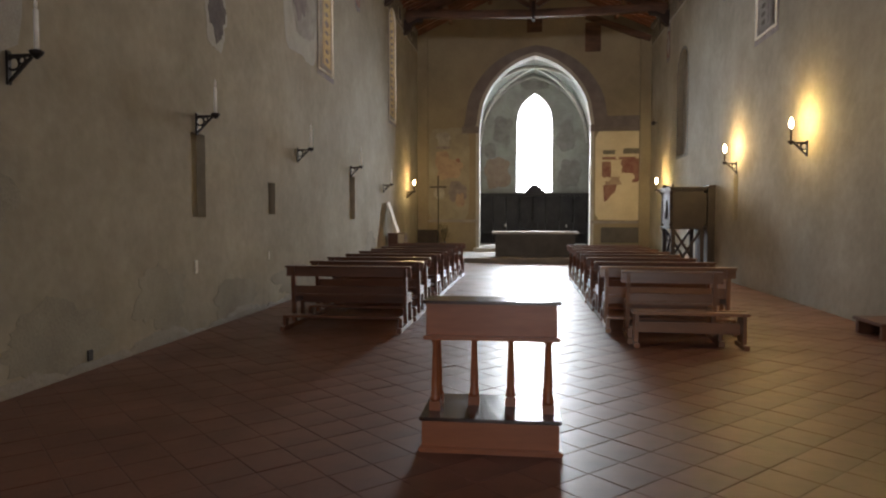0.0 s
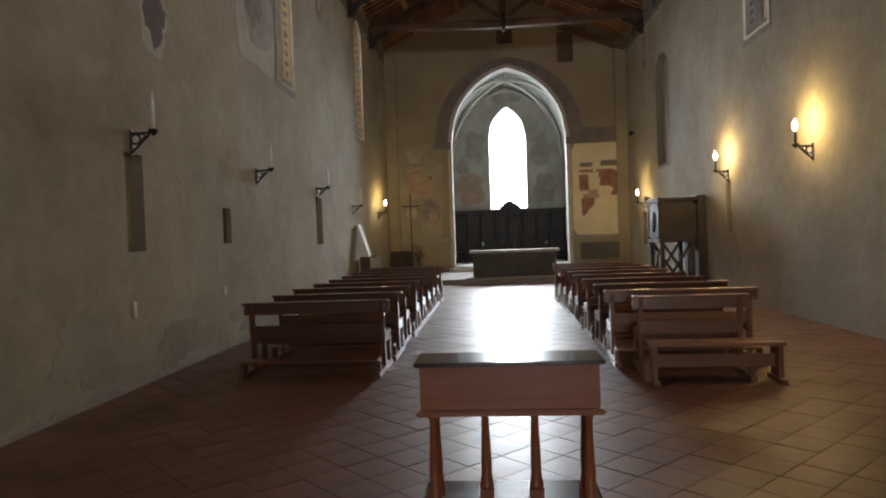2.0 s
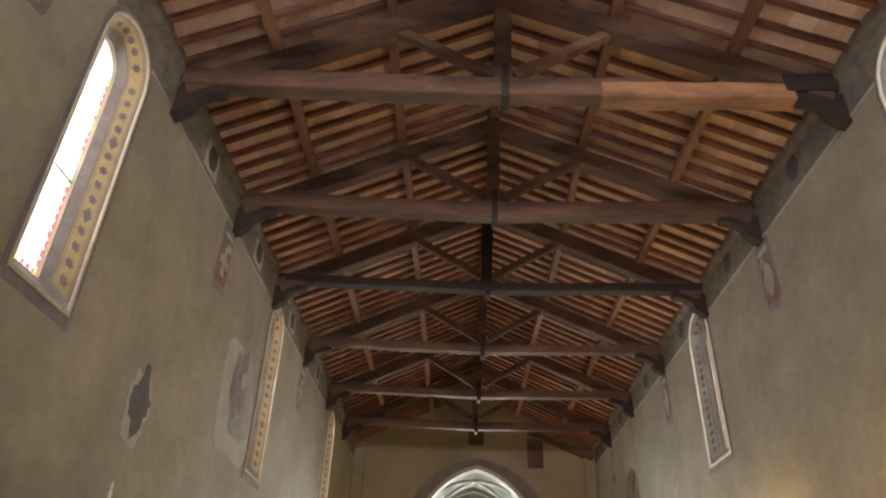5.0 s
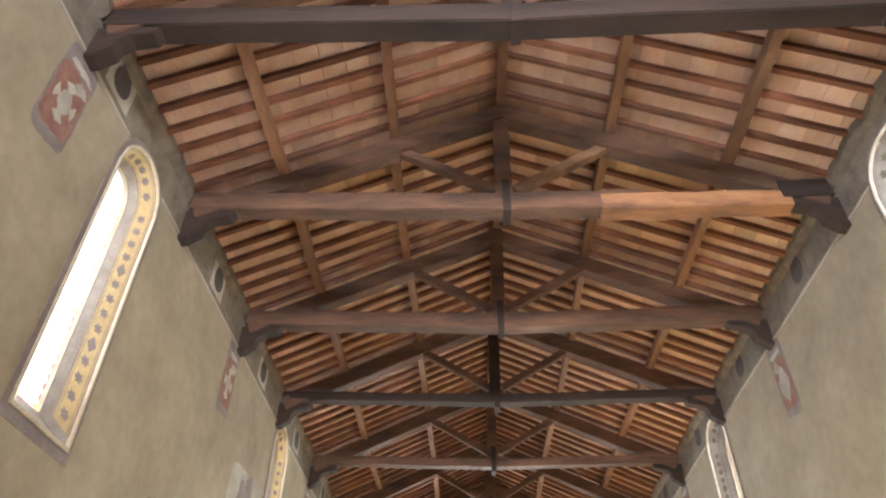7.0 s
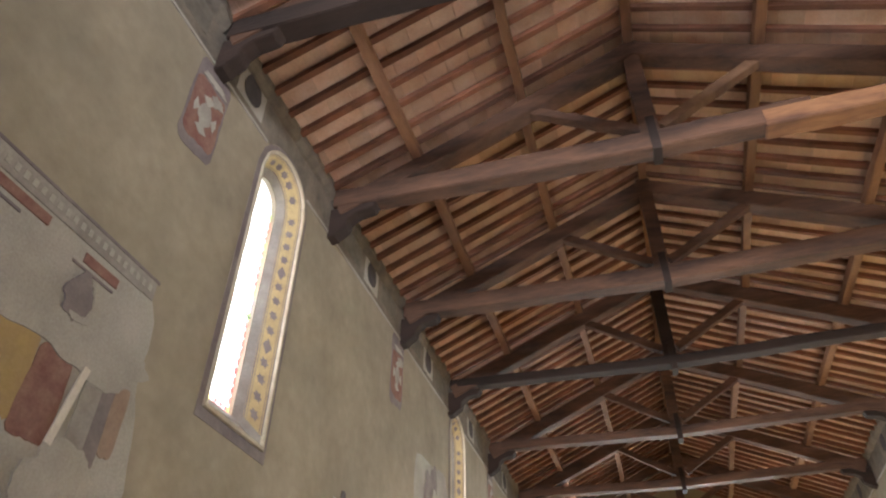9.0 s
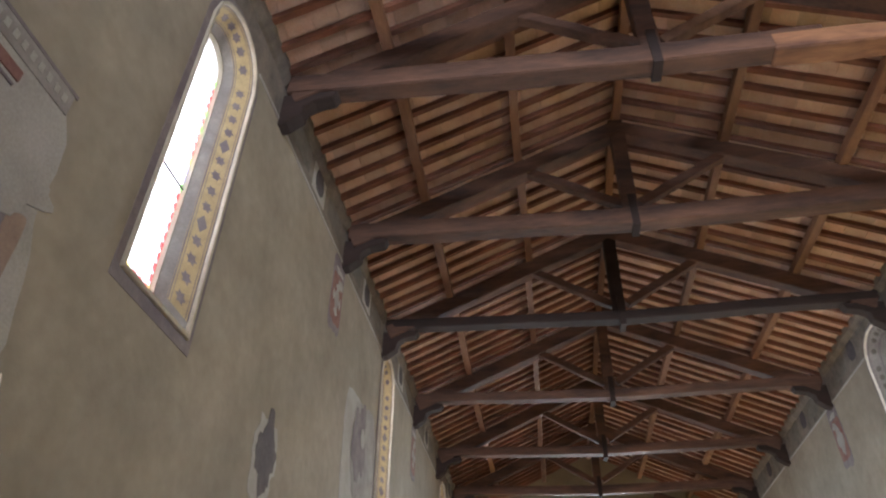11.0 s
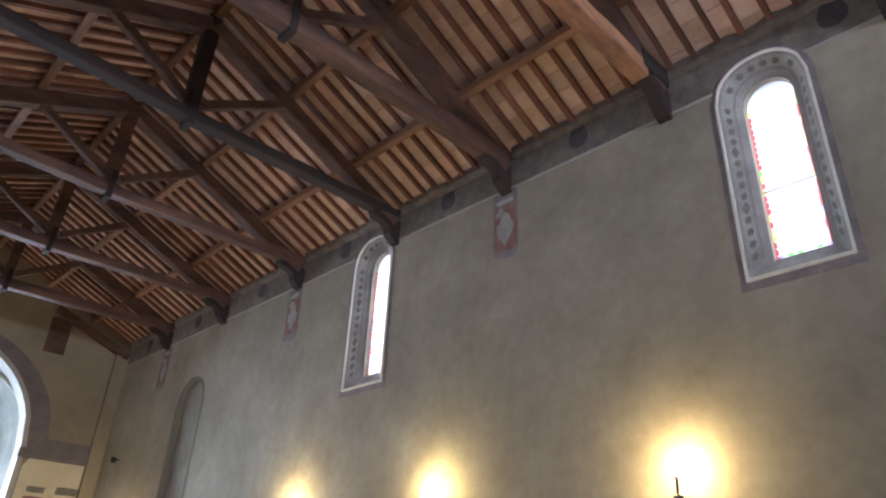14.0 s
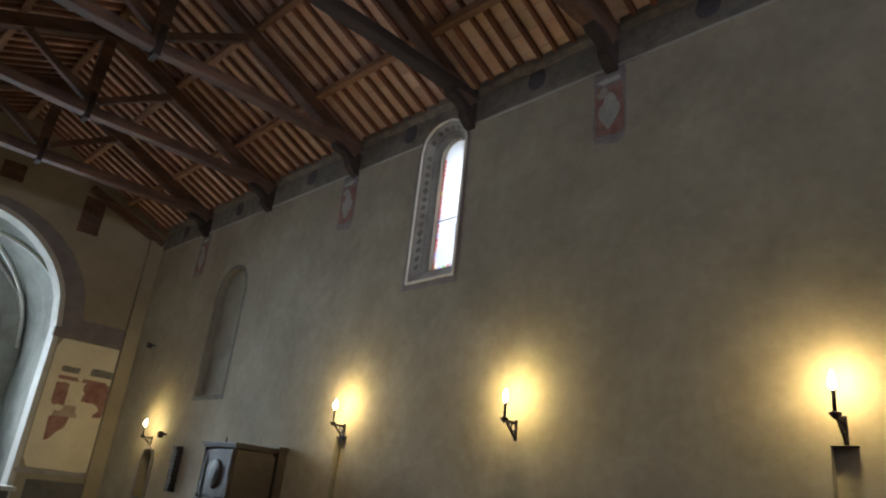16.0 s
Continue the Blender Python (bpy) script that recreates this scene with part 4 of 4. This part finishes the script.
# ---- pews ----
def pew(width, wood=WALNUT):
    root = thing("pew", "dark varnished wooden pew with a kneeling board", "pew", "pews in two rows")
    h = width / 2
    bm = bmesh.new()
    bar(bm, (-h, -0.02, 0.70), (h, -0.02, 0.70), 0.026, 0.115, up=(0, 0.12, 1))
    part("backrest", bm, wood, root, bevel=0.006)
    bm = bmesh.new()
    box(bm, -h, h, -0.10, 0.02, 0.758, 0.782)
    part("book_rest", bm, wood, root, bevel=0.006)
    bm = bmesh.new()
    box(bm, -h + 0.06, h - 0.06, 0.02, 0.40, 0.385, 0.415)
    part("seat", bm, wood, root, bevel=0.006)
    bm = bmesh.new()
    box(bm, -h + 0.1, h - 0.1, 0.30, 0.325, 0.27, 0.385)
    part("seat_rail", bm, wood, root, bevel=0.004)
    bm = bmesh.new()
    bar(bm, (-h + 0.1, 0.01, 0.47), (h - 0.1, 0.01, 0.47), 0.024, 0.10)
    part("lower_back_rail", bm, wood, root, bevel=0.004)
    bm = bmesh.new()
    box(bm, -h + 0.08, h - 0.08, -0.40, -0.20, 0.165, 0.19)
    part("kneeling_board", bm, wood, root, bevel=0.005)
    for s in (-1, 1):
        x = s * (h - 0.085)
        bm = bmesh.new()
        bar(bm, (x, 0.03, 0.05), (x, -0.02, 0.76), 0.045, 0.075, up=(0, 1, 0))
        part("back_post", bm, wood, root, bevel=0.005)
        bm = bmesh.new()
        bar(bm, (x, 0.36, 0.05), (x, 0.34, 0.385), 0.045, 0.07, up=(0, 1, 0))
        part("front_leg", bm, wood, root, bevel=0.005)
        bm = bmesh.new()
        box(bm, x - 0.03, x + 0.03, -0.44, 0.44, 0.0, 0.055)
        box(bm, x - 0.022, x + 0.022, -0.36, -0.26, 0.055, 0.165)
        part("foot_runner", bm, wood, root, bevel=0.005)
        bm = bmesh.new()
        box(bm, x - 0.02, x + 0.02, 0.06, 0.34, 0.30, 0.385)
        part("side_rail", bm, wood, root, bevel=0.004)
    return root


wide = pew(1.63)
wide.location = (-2.46, 8.68, 0)
rnd = random.Random(2)
for i in range(1, 9):
    copy_thing(wide, pose(-2.46 + rnd.uniform(-0.02, 0.02), 8.68 + i * 0.96, 0, rz=rnd.uniform(-0.5, 0.5)))
front = pew(1.63, LIT_WALNUT)
front["label"] = "brown pew at the back of the row, coloured paler as lit"
front.matrix_basis = pose(1.53, 8.98, 0, rz=-3)
for i in range(1, 8):
    copy_thing(wide, pose(1.53 + rnd.uniform(-0.02, 0.02), 8.98 + i * 0.96, 0, rz=rnd.uniform(-0.5, 0.5)))
short = pew(1.12, LIT_WALNUT)
short["label"] = "short brown varnished pew at the back of the row, coloured as lit"
short.matrix_basis = pose(1.44, 8.28, 0, rz=-4)

root = thing("bench", "low plain brown wooden bench on the tile floor, coloured as lit", "bench", at=(1.53, 7.72, 0))
root.rotation_euler = (0, 0, radians(-3))
bm = bmesh.new()
box(bm, -0.6, 0.6, -0.02, 0.26, 0.35, 0.382)
part("seat", bm, LIT_WALNUT, root, bevel=0.006)
bm = bmesh.new()
box(bm, -0.55, 0.55, 0.11, 0.135, 0.14, 0.26)
part("stretcher", bm, LIT_WALNUT, root, bevel=0.004)
for s in (-1, 1):
    bm = bmesh.new()
    bar(bm, (s * 0.555, 0.12, 0.05), (s * 0.55, 0.12, 0.35), 0.24, 0.04, up=(1, 0, 0))
    part("leg", bm, LIT_WALNUT, root, bevel=0.006)
    bm = bmesh.new()
    box(bm, s * 0.555 - 0.03, s * 0.555 + 0.03, -0.08, 0.32, 0, 0.05)
    part("foot", bm, LIT_WALNUT, root, bevel=0.006)
root = thing("kneeling_stool", "low dark wooden stool beside the wall", "stool", at=(3.95, 8.7, 0))
bm = bmesh.new()
box(bm, -0.2, 0.2, -0.35, 0.35, 0.16, 0.2)
part("top", bm, WALNUT, root, bevel=0.01)
for s in (-1, 1):
    bm = bmesh.new()
    box(bm, -0.17, 0.17, s * 0.28 - 0.03, s * 0.28 + 0.03, 0, 0.16)
    part("leg", bm, WALNUT, root, bevel=0.006)

# ---- kneeling desk ----
root = thing("kneeling_desk", "polished reddish cherry prie-dieu with turned columns", "prie-dieu", at=(-0.43, 4.2, 0))
bm = bmesh.new()
box(bm, -0.405, 0.405, 0.0, 0.54, 0.02, 0.19)
part("step_box", bm, CHERRY, root, bevel=0.006)
bm = bmesh.new()
box(bm, -0.425, 0.425, -0.02, 0.56, 0.0, 0.035)
part("plinth", bm, CHERRY, root, bevel=0.008)
bm = bmesh.new()
box(bm, -0.42, 0.42, -0.015, 0.555, 0.19, 0.212)
part("step_top", bm, DARKTOP, root, "worn polished kneeling step", bevel=0.006)
for x, y in ((-0.345, 0.17), (0.345, 0.17), (-0.345, 0.31), (-0.115, 0.31), (0.115, 0.31), (0.345, 0.31)):
    bm = bmesh.new()
    box(bm, x - 0.034, x + 0.034, y - 0.034, y + 0.034, 0.212, 0.268)
    lathe(bm, x, y, ((0.032, 0.268), (0.035, 0.285), (0.027, 0.298), (0.030, 0.312), (0.024, 0.33), (0.026, 0.38), (0.016, 0.61), (0.019, 0.618), (0.017, 0.63), (0.027, 0.64), (0.029, 0.655)), 14)
    part("column", bm, CHERRY, root)
bm = bmesh.new()
box(bm, -0.415, 0.415, 0.10, 0.40, 0.655, 0.68)
part("lower_moulding", bm, CHERRY, root, bevel=0.008)
bm = bmesh.new()
box(bm, -0.395, 0.395, 0.125, 0.38, 0.68, 0.875)
part("desk_box", bm, CHERRY, root, bevel=0.005)
bm = bmesh.new()
box(bm, -0.42, 0.42, 0.10, 0.37, 0.875, 0.895)
part("desk_top", bm, DARKTOP, root, "dark polished desk top", bevel=0.007)

# ---- altar and choir ----
root = thing("altar", "plain dark stone altar block with a pale top slab", "altar", at=(0.09, 22.3, 0.15))
bm = bmesh.new()
box(bm, -1.26, 1.26, -0.36, 0.36, 0, 0.72)
part("body", bm, ALTAR, root, bevel=0.015)
bm = bmesh.new()
box(bm, -1.36, 1.36, -0.43, 0.43, 0.72, 0.80)
part("top_slab", bm, STONE_PALE, root, "pale stone slab", bevel=0.012)
for x, z in ((-0.95, 0.14), (1.0, 0.12)):
    r2 = thing("candlestick", "small dark candlestick on the altar slab", "candlestick", "altar candlesticks", at=(0.09 + x, 22.35, 0.95))
    bm = bmesh.new()
    lathe(bm, 0, 0, ((0.06, 0), (0.05, 0.02), (0.012, 0.04), (0.012, z), (0.04, z + 0.015)))
    part("stem", bm, IRON, r2)
    bm = bmesh.new()
    lathe(bm, 0, 0, ((0.018, z + 0.015), (0.018, z + 0.10)))
    part("candle", bm, WAX, r2)

root = thing("choir_stalls", "black carved oak choir stalls along the chancel wall", "choir stalls", at=(0.1, 29.95, 0.28))
bm = bmesh.new()
box(bm, -2.35, 2.35, -0.12, 0.0, 0, 2.02)
stall_back = part("back_panel", bm, CHOIR, root)
bm = bmesh.new()
box(bm, -2.38, 2.38, -0.28, 0.0, 2.02, 2.08)
box(bm, -2.38, 2.38, -0.34, 0.0, 2.08, 2.16)
part("cornice", bm, CHOIR, root, bevel=0.012)
for i in range(9):
    x = -2.3 + 4.6 * i / 8
    bm = bmesh.new()
    lathe(bm, x, -0.18, ((0.05, 0.9), (0.05, 0.98), (0.028, 1.02), (0.033, 1.5), (0.028, 1.9), (0.05, 1.94), (0.05, 2.02)), 10)
    part("colonnette", bm, CHOIR, root)
    bm = bmesh.new()
    box(bm, x - 0.035, x + 0.035, -0.62, -0.12, 0, 0.92)
    part("arm_panel", bm, CHOIR, root, bevel=0.012)
for i in range(8):
    x = -2.3 + 4.6 * (i + 0.5) / 8
    bm = bmesh.new()
    box(bm, x - 0.25, x + 0.25, -0.52, -0.12, 0.40, 0.44)
    part("seat", bm, CHOIR, root, bevel=0.01)
    bm = bmesh.new()
    box(bm, x - 0.2, x + 0.2, -0.145, -0.12, 1.0, 1.85)
    part("panel", bm, CHOIR, stall_back, bevel=0.012)
bm = bmesh.new()
for lo, hi, hw in ((2.16, 2.3, 0.42), (2.3, 2.42, 0.3), (2.42, 2.52, 0.16)):
    box(bm, 0.08 - hw, 0.08 + hw, -0.30, -0.02, lo, hi)
part("crest", bm, CHOIR, root, "stepped carved crest over the middle seat", bevel=0.02)
root = thing("lectern_table", "small dark prayer desk standing before the stalls", "desk", at=(0.1, 28.4, 0.28))
bm = bmesh.new()
box(bm, -0.28, 0.28, -0.2, 0.2, 0.92, 0.97)
part("top", bm, CHOIR, root, bevel=0.01)
for s in (-1, 1):
    bm = bmesh.new()
    box(bm, s * 0.22 - 0.03, s * 0.22 + 0.03, -0.17, 0.17, 0, 0.92)
    part("side_panel", bm, CHOIR, root)

# ---- pulpit ----
root = thing("pulpit", "dark oak pulpit box on a cross-braced timber stand", "pulpit", at=(3.58, 17.35, 0))
bm = bmesh.new()
box(bm, -0.36, 0.36, -0.53, 0.53, 1.18, 2.04)
part("body", bm, PULPIT, root, bevel=0.01)
bm = bmesh.new()
box(bm, -0.42, 0.42, -0.59, 0.59, 2.04, 2.08)
box(bm, -0.45, 0.45, -0.62, 0.62, 2.08, 2.12)
part("cornice", bm, PULPIT, root, bevel=0.01)
bm = bmesh.new()
box(bm, -0.42, 0.42, -0.58, 0.58, 1.12, 1.18)
part("base_moulding", bm, PULPIT, root, bevel=0.01)
bm = bmesh.new()
box(bm, -0.385, -0.36, -0.46, 0.46, 1.24, 1.98)
box(bm, -0.40, -0.385, -0.46, -0.40, 1.24, 1.98)
box(bm, -0.40, -0.385, 0.40, 0.46, 1.24, 1.98)
box(bm, -0.40, -0.385, -0.40, 0.40, 1.92, 1.98)
box(bm, -0.40, -0.385, -0.40, 0.40, 1.24, 1.30)
front = part("front_panel", bm, PULPIT, root, "framed carved front panel", bevel=0.008)
bm = bmesh.new()
rr = [[bm.verts.new((-0.385 - d, 0.2 * k * math.cos(t), 1.6 + 0.25 * k * math.sin(t))) for t in [2 * math.pi * i / 16 for i in range(16)]] for k, d in ((1.0, 0.0), (0.85, 0.035), (0.4, 0.055))]
for a, b in zip(rr, rr[1:]):
    for i in range(16):
        bm.faces.new((a[i], a[(i + 1) % 16], b[(i + 1) % 16], b[i]))
bm.faces.new(rr[-1])
part("relief", bm, PULPIT, front, "oval carved relief")
for y in (-0.5, 0.5):
    bm = bmesh.new()
    lathe(bm, -0.385, y, ((0.035, 1.2), (0.035, 1.26), (0.022, 1.28), (0.026, 1.6), (0.021, 1.92), (0.035, 1.95), (0.035, 2.03)), 10)
    part("corner_column", bm, PULPIT, root)
bm = bmesh.new()
box(bm, 0.44, 0.60, -0.58, 0.58, 0.0, 2.10)
box(bm, 0.42, 0.61, -0.60, 0.60, 2.10, 2.16)
box(bm, 0.36, 0.44, -0.48, 0.48, 1.2, 1.98)
part("back_board", bm, PULPIT, root, bevel=0.008)
for x in (-0.33, 0.33):
    for y in (-0.5, 0.5):
        bm = bmesh.new()
        box(bm, x - 0.045, x + 0.045, y - 0.045, y + 0.045, 0, 1.12)
        part("leg", bm, PULPIT, root, bevel=0.008)
for y in (-0.5, 0.5):
    for s in (-1, 1):
        bm = bmesh.new()
        bar(bm, (-0.3 * s, y + 0.02 * s, 0.15), (0.3 * s, y + 0.02 * s, 1.08), 0.035, 0.06)
        part("brace", bm, PULPIT, root)
for s in (-1, 1):
    bm = bmesh.new()
    bar(bm, (-0.33 + 0.02 * s, -0.46 * s, 0.15), (-0.33 + 0.02 * s, 0.46 * s, 1.08), 0.035, 0.06)
    part("brace", bm, PULPIT, root)
bm = bmesh.new()
lathe(bm, -0.2, 0.2, ((0.03, 2.12), (0.012, 2.14), (0.02, 2.18), (0.004, 2.24)), 8)
part("finial", bm, PULPIT, root)

# ---- small things ----
root = thing("display_box", "dark wooden display box with a front coloured pale as lit", "cabinet", at=(-3.88, 19.55, 0))
bm = bmesh.new()
box(bm, -0.24, 0.24, -0.25, 0.25, 0, 0.95)
part("body", bm, WALNUT, root, bevel=0.01)
# Pale yellow colour stands in for the light falling on the door.
bm = bmesh.new()
box(bm, 0.05, 0.235, -0.262, -0.252, 0.06, 0.93)
part("door", bm, PLASTER_WHITE, root, "door coloured pale yellow as lit")
bm = bmesh.new()
bar(bm, (-3.86, 19.45, 0.97), (-4.12, 19.35, 1.82), 0.55, 0.025, up=(1, 0.05, 0.25))
solid("leaning_board", bm, WHITEP, "white board leaning against the plaster wall", "board", bevel=0.004)

root = thing("processional_cross", "dark iron standing cross beside the arch", "cross", at=(-3.35, 24.6, 0.15))
bm = bmesh.new()
lathe(bm, 0, 0, ((0.16, 0), (0.15, 0.03), (0.03, 0.06), (0.018, 0.12), (0.018, 2.0), (0.03, 2.03)), 10)
part("pole", bm, IRON, root)
bm = bmesh.new()
box(bm, -0.025, 0.025, -0.02, 0.02, 2.0, 2.75)
box(bm, -0.3, 0.3, -0.02, 0.02, 2.32, 2.37)
part("cross", bm, IRON, root, bevel=0.008)
root = thing("dried_branches", "spray of dry dark branches in a vase", "plant", at=(-3.1, 24.4, 0.15))
bm = bmesh.new()
lathe(bm, 0, 0, ((0.09, 0), (0.13, 0.12), (0.10, 0.3), (0.06, 0.36), (0.07, 0.4)))
part("vase", bm, ALTAR, root)
rnd = random.Random(4)
bm = bmesh.new()
bml = bmesh.new()
for i in range(16):
    a = rnd.uniform(0, 6.28)
    tip = Vector((math.cos(a) * rnd.uniform(0.1, 0.42), math.sin(a) * rnd.uniform(0.1, 0.3), rnd.uniform(0.65, 1.05)))
    bar(bm, (0, 0, 0.36), tip, 0.008, 0.008)
    for k in range(8):
        p = Vector((0, 0, 0.36)).lerp(tip, rnd.uniform(0.5, 1.05)) + Vector((rnd.uniform(-0.05, 0.05), rnd.uniform(-0.05, 0.05), rnd.uniform(-0.04, 0.04)))
        d = Vector((rnd.uniform(-1, 1), rnd.uniform(-1, 1), rnd.uniform(-1, 1))).normalized() * 0.035
        e = d.cross(Vector((0.3, 0.5, 0.8))).normalized() * 0.014
        bml.faces.new([bml.verts.new(q) for q in (p - d, p + e, p + d, p - e)])
part("stems", bm, LEAF, root)
tagged(part("leaves", bml, LEAF, root), kind="stuff")
root = thing("low_cupboard", "low dark wooden cupboard in the corner", "cupboard", at=(-3.72, 25.0, 0.15))
bm = bmesh.new()
box(bm, -0.42, 0.3, -0.2, 0.18, 0, 0.8)
part("body", bm, PULPIT, root, bevel=0.01)
for x in (-0.24, 0.1):
    bm = bmesh.new()
    box(bm, x - 0.15, x + 0.15, -0.218, -0.2, 0.08, 0.72)
    door = part("door", bm, PULPIT, root, bevel=0.008)
    bm = bmesh.new()
    lathe(bm, x + 0.1, -0.23, ((0.012, 0.40), (0.018, 0.41), (0.012, 0.42)), 8)
    part("knob", bm, IRON, door)

bm = bmesh.new()
for k in range(10):
    box(bm, 4.04 + 0.01 * (k % 3), 4.2, 20.92 + 0.02 * (k % 2), 21.12, 1.15 + k * 0.095, 1.24 + k * 0.095)
solid("wall_carving", bm, CHOIR, "dark carved wooden panel hung on the wall", "carving", bevel=0.01)
for y, z in ((24.0, 4.6), (22.0, 2.35)):
    root = thing("wall_spotlight", "small black spotlight fixed to the wall", "spotlight", "small wall spotlights", at=(4.2, y, z))
    bm = bmesh.new()
    box(bm, -0.12, 0, -0.02, 0.02, -0.02, 0.02)
    part("arm", bm, IRON, root)
    bm = bmesh.new()
    box(bm, -0.2, -0.08, -0.05, 0.05, -0.09, 0.05)
    part("head", bm, IRON, root, bevel=0.012)
for y, z, w, h in ((6.0, 0.08, 0.07, 0.1), (8.05, 0.72, 0.06, 0.16), (10.4, 0.75, 0.05, 0.12)):
    bm = bmesh.new()
    box(bm, -4.2, -4.185, y - w / 2, y + w / 2, z, z + h)
    solid("wall_plate", bm, WHITEP if z > 0.5 else IRON, "small cover plate on the plaster wall" if z > 0.5 else "dark socket low on the plaster wall", "wall plate", bevel=0.003)

# ---- floor tiles ----
TILE = 0.284
bm = bmesh.new()
t = TILE / 2 - 0.002
v = [bm.verts.new((a * s, b * s, z)) for z, s in ((-0.02, t), (-0.002, t), (0.0, t - 0.003)) for a, b in ((-1, -1), (1, -1), (1, 1), (-1, 1))]
for k in (0, 4):
    for i in range(4):
        j = (i + 1) % 4
        bm.faces.new((v[k + i], v[k + j], v[k + 4 + j], v[k + 4 + i]))
bm.faces.new(v[8:12])
tile = finish(bm, "tile", TERRA)
rest_v, rest_f = [], []
rnd = random.Random(11)
count = 0
diag = TILE * math.sqrt(2)
ca = math.cos(math.pi / 4)
spots = []
for i in range(-90, 90):
    for j in range(-90, 90):
        x, y = (i - j) * diag / 2 - 0.28, (i + j) * diag / 2 + 5.77
        if -4.3 < x < 4.3 and YB < y < 21.1:
            spots.append((x, y))
near = sorted(spots, key=lambda p: abs(p[0]) / 2.0 + abs(p[1] - 6.0) / 3.2)
for k, (x, y) in enumerate(near):
    dz = rnd.uniform(-0.0015, 0.0015)
    tx, ty = rnd.gauss(0, 0.13), rnd.gauss(0, 0.13)
    m = pose(x, y, dz, tx, ty, 45 + rnd.uniform(-0.4, 0.4))
    if k < 300:
        ob = new("tile", tile)
        ob.parent = floor
        ob.matrix_local = m
    else:
        n0 = len(rest_v)
        for z, s in ((-0.02, t), (-0.002, t), (0.0, t - 0.003)):
            rest_v += [m @ Vector((a * s, b * s, z)) for a, b in ((-1, -1), (1, -1), (1, 1), (-1, 1))]
        for q in (0, 4):
            for i in range(4):
                j = (i + 1) % 4
                rest_f.append((n0 + q + i, n0 + q + j, n0 + q + 4 + j, n0 + q + 4 + i))
        rest_f.append((n0 + 8, n0 + 9, n0 + 10, n0 + 11))
me = bpy.data.meshes.new("tiles")
me.from_pydata(rest_v, [], rest_f)
me.materials.append(TERRA_ALL)
ob = new("tiles", me)
ob.parent = floor
tagged(ob, "worn terracotta tiles", kind="stuff")
